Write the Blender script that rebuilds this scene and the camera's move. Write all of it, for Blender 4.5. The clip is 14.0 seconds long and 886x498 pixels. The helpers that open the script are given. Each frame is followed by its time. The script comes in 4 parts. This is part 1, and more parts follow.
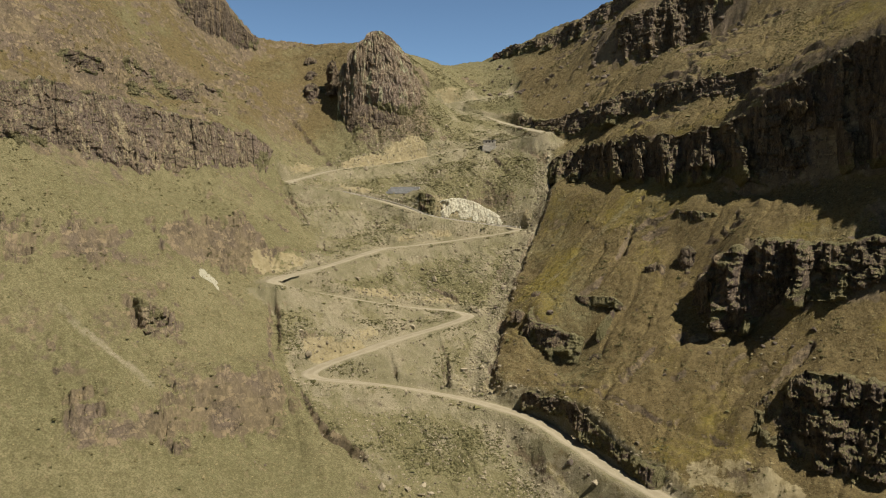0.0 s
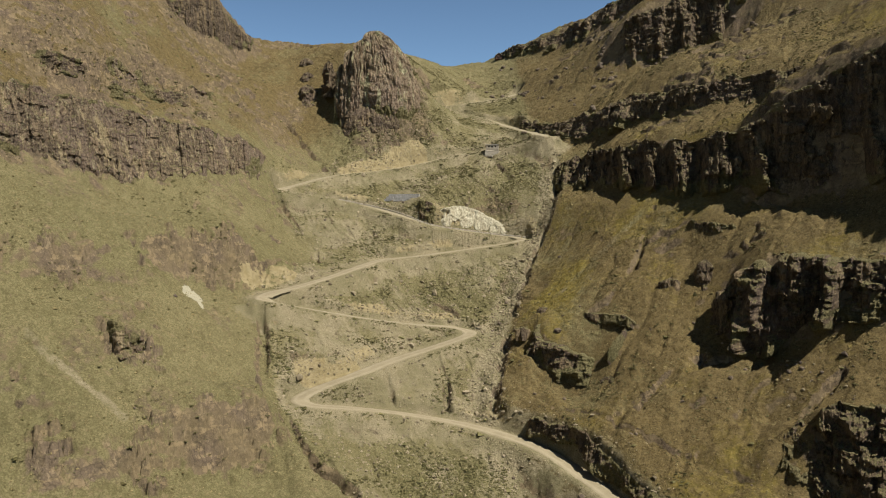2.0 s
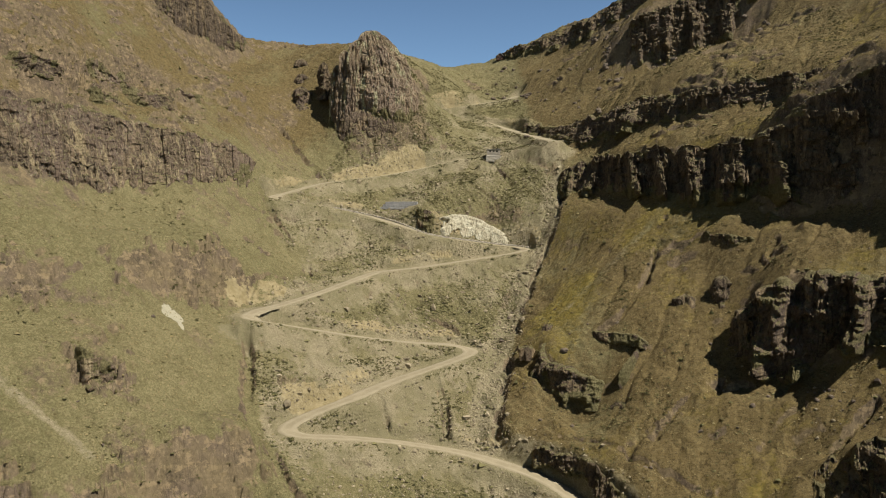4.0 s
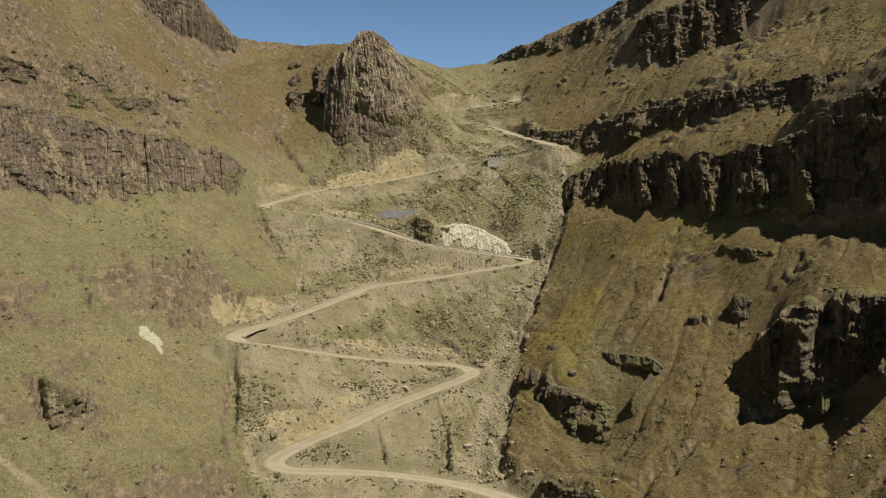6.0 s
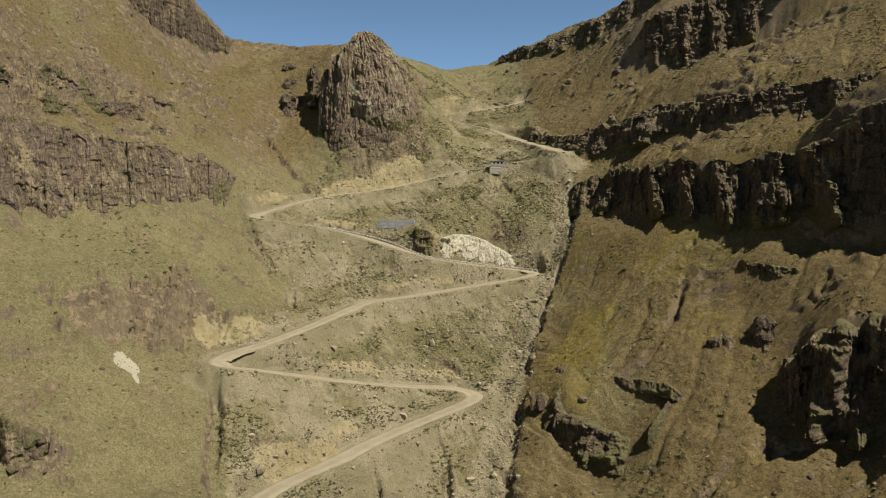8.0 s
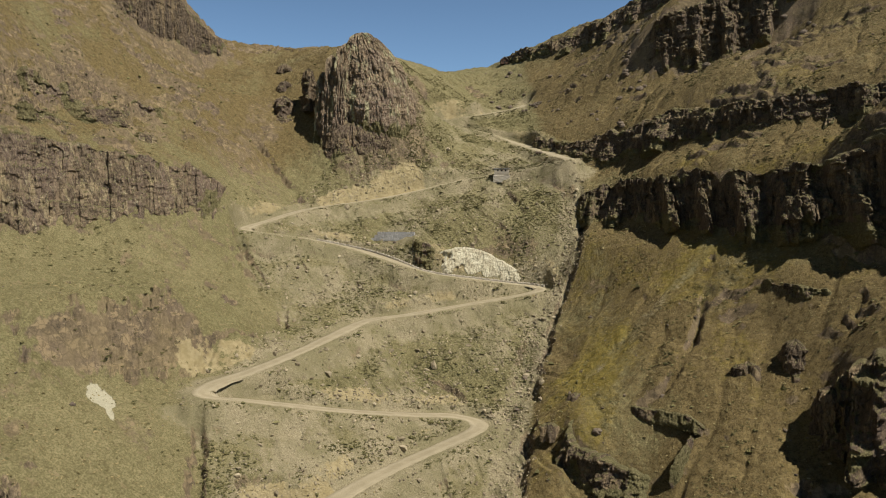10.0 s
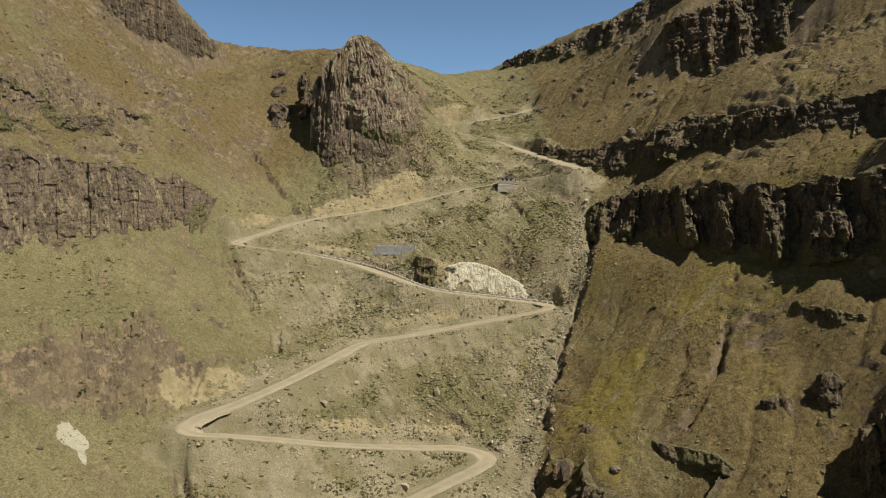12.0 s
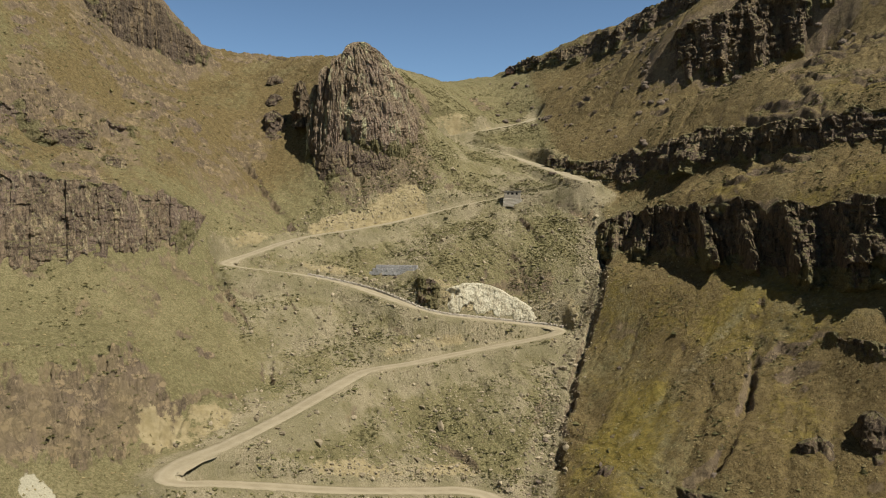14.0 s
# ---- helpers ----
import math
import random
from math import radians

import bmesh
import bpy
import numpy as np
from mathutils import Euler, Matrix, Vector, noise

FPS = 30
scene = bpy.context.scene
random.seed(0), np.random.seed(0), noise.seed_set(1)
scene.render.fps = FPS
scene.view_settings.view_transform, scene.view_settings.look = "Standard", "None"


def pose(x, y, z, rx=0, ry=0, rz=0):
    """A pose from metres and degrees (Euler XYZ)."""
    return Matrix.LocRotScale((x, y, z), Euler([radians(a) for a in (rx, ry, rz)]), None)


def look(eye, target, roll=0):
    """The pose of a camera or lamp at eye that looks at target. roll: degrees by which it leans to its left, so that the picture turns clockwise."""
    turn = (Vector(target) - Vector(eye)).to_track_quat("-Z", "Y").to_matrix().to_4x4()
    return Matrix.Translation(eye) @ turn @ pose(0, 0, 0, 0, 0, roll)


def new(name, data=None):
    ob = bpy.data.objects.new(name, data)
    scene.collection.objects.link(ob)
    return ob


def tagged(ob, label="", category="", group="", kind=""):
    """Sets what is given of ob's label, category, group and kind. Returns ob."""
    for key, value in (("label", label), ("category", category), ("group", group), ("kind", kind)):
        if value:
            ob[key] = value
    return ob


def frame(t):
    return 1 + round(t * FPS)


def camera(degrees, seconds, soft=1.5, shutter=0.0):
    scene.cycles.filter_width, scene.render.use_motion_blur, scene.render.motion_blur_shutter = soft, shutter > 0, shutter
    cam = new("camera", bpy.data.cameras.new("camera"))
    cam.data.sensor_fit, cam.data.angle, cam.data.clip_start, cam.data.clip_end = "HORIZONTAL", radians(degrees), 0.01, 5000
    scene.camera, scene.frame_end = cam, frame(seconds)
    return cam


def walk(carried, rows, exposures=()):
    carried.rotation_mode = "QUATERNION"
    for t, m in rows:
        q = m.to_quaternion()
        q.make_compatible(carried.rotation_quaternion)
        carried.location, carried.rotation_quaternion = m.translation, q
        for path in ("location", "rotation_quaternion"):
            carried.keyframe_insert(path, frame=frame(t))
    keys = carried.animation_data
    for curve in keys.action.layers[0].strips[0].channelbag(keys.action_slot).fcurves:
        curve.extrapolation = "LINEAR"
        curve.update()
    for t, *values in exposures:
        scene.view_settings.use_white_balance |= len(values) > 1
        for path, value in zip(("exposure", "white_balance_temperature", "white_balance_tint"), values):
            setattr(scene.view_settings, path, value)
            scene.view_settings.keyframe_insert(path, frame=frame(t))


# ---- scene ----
cam = camera(61.7, 14.0, soft=1.1)
METRES, EYE, TILT, LEAN, TURN = 100.0, 60.0, -2.0, 0.0, 0.0
ROWS = [
    (0.0, 0.0, 0.0, 0.0, 0.0, 0.0, -0.0),
    (0.5, -0.0009, 0.0364, 0.0107, 0.04, -0.0, -0.02),
    (1.0, -0.0009, 0.0728, 0.0218, 0.05, -0.01, -0.02),
    (1.5, -0.0003, 0.1089, 0.0326, 0.06, -0.02, -0.02),
    (2.0, 0.0003, 0.1425, 0.0423, 0.06, -0.01, -0.03),
    (2.5, 0.0008, 0.1781, 0.0528, 0.06, -0.02, -0.02),
    (3.0, 0.0018, 0.2138, 0.0631, 0.06, -0.02, -0.02),
    (5.5, 0.0048, 0.3839, 0.1129, 0.09, -0.02, 0.01),
    (6.0, 0.0046, 0.4183, 0.1233, 0.07, -0.02, 0.02),
    (6.5, 0.0043, 0.4528, 0.1336, 0.06, -0.02, 0.02),
    (7.0, 0.0035, 0.4871, 0.1441, 0.04, -0.02, 0.03),
    (7.5, 0.0026, 0.5193, 0.1536, 0.03, -0.01, 0.03),
    (8.0, 0.0013, 0.5536, 0.1643, 0.02, -0.0, 0.04),
    (10.5, -0.0118, 0.7201, 0.2201, -0.12, 0.01, 0.04),
    (11.0, -0.0149, 0.7518, 0.2308, -0.14, 0.02, 0.04),
    (11.5, -0.0182, 0.7854, 0.2426, -0.16, 0.03, 0.03),
    (12.0, -0.0214, 0.8193, 0.2541, -0.18, 0.06, 0.04),
    (12.5, -0.0247, 0.8509, 0.2647, -0.2, 0.09, 0.03),
    (13.0, -0.0282, 0.8846, 0.2768, -0.23, 0.16, 0.05),
    (13.5, -0.0314, 0.9183, 0.2884, -0.26, 0.28, 0.04),
    (14.0, -0.0344, 0.9521, 0.2997, -0.29, 0.41, 0.05),
]
walk(cam, [(t, pose(0, 0, EYE, TILT, LEAN, TURN) @ pose(METRES * x, METRES * y, METRES * z, 90 + pitch, roll, yaw)) for t, x, y, z, yaw, pitch, roll in ROWS])

# ---- light ----
SUN_TO = Vector((0.48, -0.31, 0.82)).normalized()
scene.view_settings.exposure = 0.62
world = bpy.data.worlds.new("sky")
scene.world = world
world.use_nodes = True
wn = world.node_tree
wn.nodes.clear()
sky = wn.nodes.new("ShaderNodeTexSky")
sky.sky_type = "NISHITA"
sky.sun_disc = False
sky.sun_elevation = math.asin(SUN_TO.z)
sky.sun_rotation = math.atan2(SUN_TO.x, SUN_TO.y)
sky.altitude = 2600
sky.air_density = 1.1
sky.dust_density = 0.8
sky.ozone_density = 1.2
background = wn.nodes.new("ShaderNodeBackground")
background.inputs["Strength"].default_value = 0.034
world_out = wn.nodes.new("ShaderNodeOutputWorld")
tint = wn.nodes.new("ShaderNodeMix")
tint.data_type, tint.blend_type = "RGBA", "MULTIPLY"
tint.inputs[0].default_value = 1.0
tint.inputs[7].default_value = (0.96, 1.08, 1.10, 1)
wn.links.new(sky.outputs[0], tint.inputs[6])
# sky scaled up at the horizon and down overhead, to weaken fill in shade
sky_up = wn.nodes.new("ShaderNodeTexCoord")
sky_z = wn.nodes.new("ShaderNodeSeparateXYZ")
deepen = wn.nodes.new("ShaderNodeMapRange")
deepen.interpolation_type = "SMOOTHSTEP"
for k, value in zip((1, 2, 3, 4), (0.0, 1.0, 2.15, 0.32)):
    deepen.inputs[k].default_value = value
graded_sky = wn.nodes.new("ShaderNodeVectorMath")
graded_sky.operation = "SCALE"
wn.links.new(sky_up.outputs["Generated"], sky_z.inputs[0])
wn.links.new(sky_z.outputs[2], deepen.inputs[0])
wn.links.new(tint.outputs[2], graded_sky.inputs[0])
wn.links.new(deepen.outputs[0], graded_sky.inputs["Scale"])
wn.links.new(graded_sky.outputs[0], background.inputs["Color"])
wn.links.new(background.outputs[0], world_out.inputs["Surface"])
sun_data = bpy.data.lights.new("sun", "SUN")
sun_data.energy, sun_data.angle, sun_data.color = 5.0, radians(0.5), (1.0, 0.94, 0.84)
sun = new("sun", sun_data)
sun.matrix_world = look(SUN_TO * 900, (0, 0, 0))


# ---- noise and mesh tools ----
def lattice(ix, iy, iz, seed):
    h = (ix * 374761393 + iy * 668265263 + iz * 2147483647 + seed * 974634533) & 0xFFFFFFFF
    h = ((h ^ (h >> 13)) * 1274126177) & 0xFFFFFFFF
    h = ((h ^ (h >> 16)) * 2246822519) & 0xFFFFFFFF
    return ((h ^ (h >> 15)) & 0xFFFF) / 32767.5 - 1.0


def value_noise(x, y, z=0.0, seed=0):
    """Smooth value noise from -1 to 1."""
    x, y, z = np.broadcast_arrays(np.asarray(x, float), y, z)
    fx, fy, fz = np.floor(x), np.floor(y), np.floor(z)
    ix, iy, iz = fx.astype(np.int64), fy.astype(np.int64), fz.astype(np.int64)
    u, v, w = x - fx, y - fy, z - fz
    flat = not np.any(z)
    if flat:
        iz = 0
    u, v, w = (a * a * a * (a * (a * 6 - 15) + 10) for a in (u, v, 0.0 if flat else w))
    total = 0.0
    for dz in ((0,) if flat else (0, 1)):
        wz = 1.0 if flat else (w if dz else 1 - w)
        a = lattice(ix, iy, iz + dz, seed) * (1 - u) + lattice(ix + 1, iy, iz + dz, seed) * u
        b = lattice(ix, iy + 1, iz + dz, seed) * (1 - u) + lattice(ix + 1, iy + 1, iz + dz, seed) * u
        total = total + wz * (a * (1 - v) + b * v)
    return total


def fbm(x, y, z=0.0, octaves=4, seed=0, gain=0.5):
    total, amp = 0.0, 1.0
    for k in range(octaves):
        total = total + amp * value_noise(np.asarray(x) * 2 ** k + 17.3 * k, np.asarray(y) * 2 ** k - 9.1 * k, np.asarray(z) * 2 ** k, seed + k)
        amp *= gain
    return total


def ridged(x, y, z=0.0, octaves=3, seed=0):
    total, amp = 0.0, 1.0
    for k in range(octaves):
        total = total + amp * (1 - 2 * np.abs(value_noise(np.asarray(x) * 2 ** k + 5.7 * k, np.asarray(y) * 2 ** k + 3.3 * k, np.asarray(z) * 2 ** k, seed + k)))
        amp *= 0.5
    return total


def blocks(u, v, w, h, seed):
    """A random level for each block of jointed rock: columns w wide, broken about every h."""
    col = np.floor(np.asarray(u) / w).astype(np.int64)
    row = np.floor((np.asarray(v) + lattice(col, col * 0, col * 0, seed) * h) / h).astype(np.int64)
    return lattice(col, row, col * 0 + 1, seed + 1)


def smooth(a, b, x):
    t = np.clip((np.asarray(x, float) - a) / (b - a), 0, 1)
    return t * t * (3 - 2 * t)


def mesh_from(name, co, faces, material=None, smooth_shade=True, layers=None):
    """A mesh object from arrays: vertices, and triangles or quads."""
    me = bpy.data.meshes.new(name)
    co, faces = np.asarray(co, np.float32), np.asarray(faces, np.int32)
    n, k = faces.shape
    me.vertices.add(len(co))
    me.vertices.foreach_set("co", co.ravel())
    me.loops.add(n * k)
    me.loops.foreach_set("vertex_index", faces.ravel())
    me.polygons.add(n)
    me.polygons.foreach_set("loop_start", np.arange(0, n * k, k, dtype=np.int32))
    me.polygons.foreach_set("use_smooth", np.full(n, smooth_shade))
    me.update(calc_edges=True)
    for key, values in (layers or {}).items():
        me.attributes.new(key, "FLOAT", "POINT").data.foreach_set("value", np.asarray(values, np.float32).ravel())
    if material:
        me.materials.append(material)
    return new(name, me)


def grid_faces(rows, cols, wrap=False):
    i, j = np.meshgrid(np.arange(rows - 1), np.arange(cols if wrap else cols - 1), indexing="ij")
    a, b = i * cols + j, i * cols + (j + 1) % cols
    return np.stack([a, b, b + cols, a + cols], -1).reshape(-1, 4)


def along(points, step):
    """Points evenly spaced along a smooth curve through the given ones."""
    p = np.array(points, float)
    q = np.vstack([2 * p[0] - p[1], p, 2 * p[-1] - p[-2]])
    out = []
    for k in range(1, len(q) - 2):
        t = np.linspace(0, 1, 24, endpoint=False)[:, None]
        a, b, c, d = q[k - 1:k + 3]
        out.append(0.5 * (2 * b + (c - a) * t + (2 * a - 5 * b + 4 * c - d) * t ** 2 + (3 * b - a - 3 * c + d) * t ** 3))
    out = np.vstack(out + [p[-1:]])
    s = np.r_[0, np.cumsum(np.linalg.norm(np.diff(out[:, :3], axis=0), axis=1))]
    n = max(2, int(round(s[-1] / step)) + 1)
    u = np.linspace(0, s[-1], n)
    return np.stack([np.interp(u, s, out[:, k]) for k in range(out.shape[1])], -1)


# ---- the lie of the land ----
# Lines that shape the valley, in metres: across, along the valley, height.
STREAM = [(47, 351, 100), (46, 332, 83), (40, 310, 67), (33, 299, 55), (26, 281, 42), (19, 260, 31), (14, 236, 22), (11, 222, 14), (14, 207, 5), (20, 194, -3), (27, 181, -8), (42, 150, -18), (48, 60, -45), (45, -80, -80)]
ROAD = [(62, 150, -7), (50, 169, -3), (42, 180, -1), (35, 193, 1.5), (26, 204, 5), (16, 211, 7), (3, 215, 9.3), (-13, 211, 13), (-25, 204, 16), (-33, 200, 17.6),
        (-37, 203, 18.4), (-33, 209, 20), (-24, 217, 22), (-15, 229, 23.6), (-3, 241, 25.5), (6, 248, 27.4), (9, 252, 28.2)]
ROAD_2 = [(9, 252, 28.2), (7, 255, 28.8), (1, 255, 30), (-9, 252, 31), (-24, 244, 34), (-35, 239, 36.5), (-45, 233, 39.2), (-50, 228, 41), (-53, 229, 41.9),
          (-51, 235, 42.9), (-46, 241, 43.8), (-37, 256, 46), (-29, 271, 48.5), (-22, 284, 50.3), (-10, 290, 51.3), (3, 297, 52.8), (20, 303, 55), (28, 305, 56.4), (31.5, 307.5, 57.2)]
ROAD_3 = [(31.5, 307.5, 57.2), (29, 310, 58), (22, 311, 58.7), (11, 309, 60.2), (-4, 305, 62.5), (-15, 305, 66), (-29, 312, 70), (-44, 311, 73.3), (-57, 305, 75.4), (-62.5, 303.5, 76.4),
          (-63, 307, 77.3), (-59, 314, 79), (-47, 330, 83.6), (-27, 343, 87), (-12, 353, 90.4), (4, 360, 94.6), (21, 364, 98), (37, 357, 100), (45, 351, 102), (48, 353, 103)]
ROAD_4 = [(48, 353, 103), (46, 358, 104), (42, 374, 107.5), (33, 402, 114), (22, 410, 119), (5, 414, 123), (-4, 411, 124.6), (-6, 415, 125.3), (2, 420, 127), (15, 424, 129.5), (29, 440, 134),
          (38, 448, 137), (43, 458, 140)]
LEFT_RIM = [(-134, 190, 98), (-126, 212, 101), (-119, 226, 102), (-112, 247, 101.5), (-100, 275, 100), (-87, 285, 97), (-77, 303, 95.5), (-70, 315, 90)]
LEFT_FOOT = [(-124, 180, 80), (-116, 197, 82), (-110, 213, 81), (-103, 225, 77), (-95, 247, 75), (-80, 265, 75.5), (-72, 282, 77), (-66, 295, 79)]
R1_RIM = [(156, 172, 117), (140, 200, 116), (129, 222, 115), (120, 234, 112), (111, 242, 106), (104, 249.5, 102), (98, 257, 93.5), (88, 275, 92.5), (75, 292, 93.5), (64, 318, 93), (57, 335, 92), (46, 340, 88)]
R1_FOOT = [(149, 160, 80), (134, 186, 79), (122, 207, 78), (112, 222, 77), (103, 237, 74), (93, 249, 71), (81, 263, 69.5), (75, 275, 71), (65, 289, 73), (56, 302, 73), (42, 322, 76)]
R2_RIM = [(165, 252, 122), (150, 262, 121), (138, 267, 120), (127, 274, 119), (118, 286, 118), (104, 300, 117), (95, 312, 117), (84, 335, 118), (74, 348, 115), (62, 362, 112), (50, 372, 111), (37, 399, 118)]
R2_FOOT = [(160, 242, 114), (146, 251, 113), (134, 255, 111), (122, 264, 108), (110, 278, 108), (97, 290, 107), (89, 300, 107), (78, 322, 107), (67, 338, 104), (57, 350, 102), (46, 366, 106), (33, 397, 115)]
R3_RIM = [(88, 407, 163), (100, 398, 170), (117, 396, 177), (131, 395, 182), (150, 385, 189)]
R3_FOOT = [(83, 396, 148), (96, 385, 147), (112, 382, 147), (125, 378, 151), (141, 370, 160)]
R4_RIM = [(34, 552, 182), (50, 530, 184), (66, 505, 185), (84, 487, 188), (97, 470, 194), (112, 456, 199), (135, 432, 206), (160, 415, 210)]
R4_FOOT = [(31, 548, 179), (47, 524, 179), (62, 500, 177), (79, 479, 177), (91, 460, 182), (106, 445, 187), (129, 421, 194), (153, 405, 198)]


def steeper(rim, foot, q):
    """The foot of a band drawn in under its rim."""
    at = np.linspace(0, 1, len(foot))
    r = [np.interp(at, np.linspace(0, 1, len(rim)), [p[k] for p in rim]) for k in range(3)]
    return [(x + q * (r[0][i] - x), y + q * (r[1][i] - y), z) for i, (x, y, z) in enumerate(foot)]


R1_FOOT = [(x, y, z + (6.0 if x < 100 else 0.0)) for x, y, z in R1_FOOT]
R1_FOOT, R2_FOOT, R3_FOOT, R4_FOOT = steeper(R1_RIM, R1_FOOT, 0.35), steeper(R2_RIM, R2_FOOT, 0.4), steeper(R3_RIM, R3_FOOT, 0.5), steeper(R4_RIM, R4_FOOT, 0.3)
LEFT_SLOPES = [
    [(-150, 190, 118), (-133, 224, 115), (-124, 242, 115), (-117, 256, 114), (-112, 297, 113), (-90, 320, 111), (-76, 350, 111)],
    [(-150, 215, 135), (-125, 251, 123), (-116, 300, 124), (-104, 335, 130), (-92, 370, 132)],
    [(-168, 345, 192), (-158, 380, 200), (-140, 410, 196)],
    [(-118, 175, 65), (-110, 186, 66), (-97, 203, 67), (-85, 232, 66), (-71, 254, 65), (-63, 272, 64)],
    [(-109, 158, 45), (-100, 167, 45), (-86, 180, 46), (-73, 198, 45), (-61, 219, 43)],
    [(-102, 148, 31), (-94, 156, 31), (-79, 163, 30), (-64, 174, 28), (-50, 196, 27)],
    [(-95, 135, 15), (-86, 143, 15), (-73, 150, 14), (-58, 158, 11), (-45, 163, 7), (-35, 163, 2)],
    [(-210, 100, 160), (-200, 200, 185), (-190, 290, 205), (-180, 380, 210), (-170, 470, 200)],
    [(-120, 60, 45), (-125, -20, 35), (-130, -120, 25)], [(-40, 80, -18), (-40, -20, -40), (-40, -120, -60)],
]
LEFT_GULLY = [(-74, 365, 109), (-63, 350, 97), (-53, 338, 87)]
LEFT_GULLY_2 = [(-64, 297, 75), (-57, 292, 65), (-51, 286, 57), (-46, 280, 51), (-44, 272, 47.5)]
LEFT_GULLY_3 = [(-52, 224, 38), (-47, 205, 28), (-42, 196, 20), (-37, 190, 16), (-30, 183, 11), (-22, 179, 5), (-12, 172, 0)]
CRACK_A = [(44, 201, 14), (46, 194, 11), (58, 184, 8), (68, 173, 6)]
CRACK_B = [(26, 212, 12), (36, 207, 12), (44, 199, 14), (47, 202, 17), (51, 204, 19)]
CRACK_C = [(57, 203, 22), (66, 207, 29), (74, 208, 34)]
RAVINES = [[(68, 210, 33), (59, 207, 26), (50, 201, 18)], [(81, 194, 28), (72, 191, 21), (66, 188, 15), (60, 185, 9)], [(93, 186, 30), (84, 183, 22), (75, 180, 15)], [(72, 270, 64), (65, 257, 55), (58, 247, 48), (51, 240, 42), (44, 238, 37)], [(-9, 273, 41), (-6, 268, 36), (-1, 265, 31), (4, 262, 29)], [(-18, 222, 22), (-15, 217, 18), (-14, 212, 14)], [(-3, 238, 24), (0, 229, 19), (1, 220, 13)], [(21, 357, 93), (23, 345, 86), (28, 333, 79)], [(-27, 296, 56), (-22, 290, 53)]]
TEARS = [[(-59, 237, 52.5), (-57, 243, 51.5), (-55, 250, 51), (-52, 255, 50), (-47, 258, 49)], [(-41, 213, 29), (-34, 217.5, 28), (-27, 223, 26)], [(-84, 228, 64), (-76, 240, 63.5), (-66, 252, 63)]]
APRON = [(41, 320, 76.5), (56.4, 292.8, 72), (70.5, 281, 74.5), (78, 265, 71.5), (84, 252, 68.5)]
RIGHT_SLOPES = [
    APRON,
    [(94, 236, 66), (102, 221, 66), (112, 211, 67), (125, 197, 69)],
    [(47, 286, 58), (58, 259, 55), (70, 246, 52), (85, 236, 58), (95, 207, 58), (116, 192, 57)],
    [(25, 231, 26), (40, 243, 38), (58, 239, 45), (64, 208, 28), (83, 193, 28), (105, 180, 32)],
    [(19, 216, 15), (35, 212, 14), (48, 198, 16), (61, 191, 15), (74, 185, 18), (103, 170, 25)],
    [(52, 187, 9.5), (64, 177, 6), (76, 163, 4), (90, 150, 6)],
    [(150, 180, 90), (160, 200, 112)], [(123, 350, 145), (108, 362, 144), (97, 370, 139), (80, 374, 130)],
    [(149, 297, 135), (147, 335, 152)], [(158, 362, 168), (172, 352, 172)], [(62, 400, 128), (48, 440, 140), (52, 490, 163)],
    [(210, 100, 150), (215, 200, 165), (205, 300, 188), (198, 370, 206), (170, 425, 212), (135, 470, 206), (105, 520, 196)],
    [(110, 110, 20), (115, 20, 0), (120, -100, -20)],
]
HEAD = [
    [(-113, 462, 170), (-90, 490, 177), (-72, 470, 172), (-53, 428, 162), (-42, 415, 158)],
    [(-58, 387, 129), (-55.5, 376, 118), (-51.5, 366, 109), (-45, 358, 105.5), (-36, 355, 102), (-26, 358, 107), (-18, 364, 114), (-11, 376, 120), (-7, 395, 128)],
    [(-38, 379, 128), (-30, 390, 143), (-24, 405, 147), (-13, 428, 150)], [(-29, 364, 121), (-22, 366, 122)], [(-17, 374, 130), (-14.5, 385, 136), (-13.5, 398, 140)], [(-14, 440, 153), (-6, 480, 163), (-4, 540, 173), (15, 556, 178), (30, 558, 180)],
    [(-58, 400, 142), (-61, 415, 150)], [(-70, 402, 138.5), (-73, 418, 149)], [(-81.4, 385, 130), (-92.8, 410, 145.5), (-103.4, 440, 158.5)], [(-85, 460, 166), (-100, 480, 174)], [(8, 432, 134), (18, 464, 144), (29, 486, 152)],
    [(-150, 560, 185), (-60, 600, 182), (60, 640, 182), (160, 600, 188)], [(-200, 700, 188), (0, 760, 185), (200, 700, 190)],
    [(2, 326, 80), (18, 326, 79), (30, 322, 76)], [(-18, 326, 75.5), (-9, 318, 75.5)],
    [(-8, 268, 37), (5, 275, 41), (15, 283, 45)], [(5, 194, 1), (-12, 188, 2), (16, 199, 1)],
]
# Short scarps: the line of the rim, and the line of the foot under it.
KNOB = [(29.5, 241, 34.5), (28.8, 236.5, 31.5), (30.2, 232.8, 29.5), (34.5, 229, 28.4), (39.5, 225.5, 26.4), (43.5, 221.8, 24.3)], [(27.3, 239, 29), (26.3, 233.5, 23), (28.3, 227.5, 20), (33, 223.3, 19), (38.5, 220.8, 20), (42.8, 219.2, 22)]
BUTTRESS = [(79, 222, 44.5), (81, 216.5, 48.5), (85, 214, 52.8), (91.0, 211.8, 54.9), (97.1, 207.5, 54.9), (104.2, 202.4, 54.9), (111.4, 198.3, 55.9), (120.6, 196.2, 56.9)], [(76, 216.5, 38), (78, 210.5, 31), (81.5, 206.3, 29.5), (86.5, 203, 33.5), (93, 199, 38.5), (99.8, 193.5, 41), (105.8, 189, 40.5), (115.4, 186.5, 43.3)]
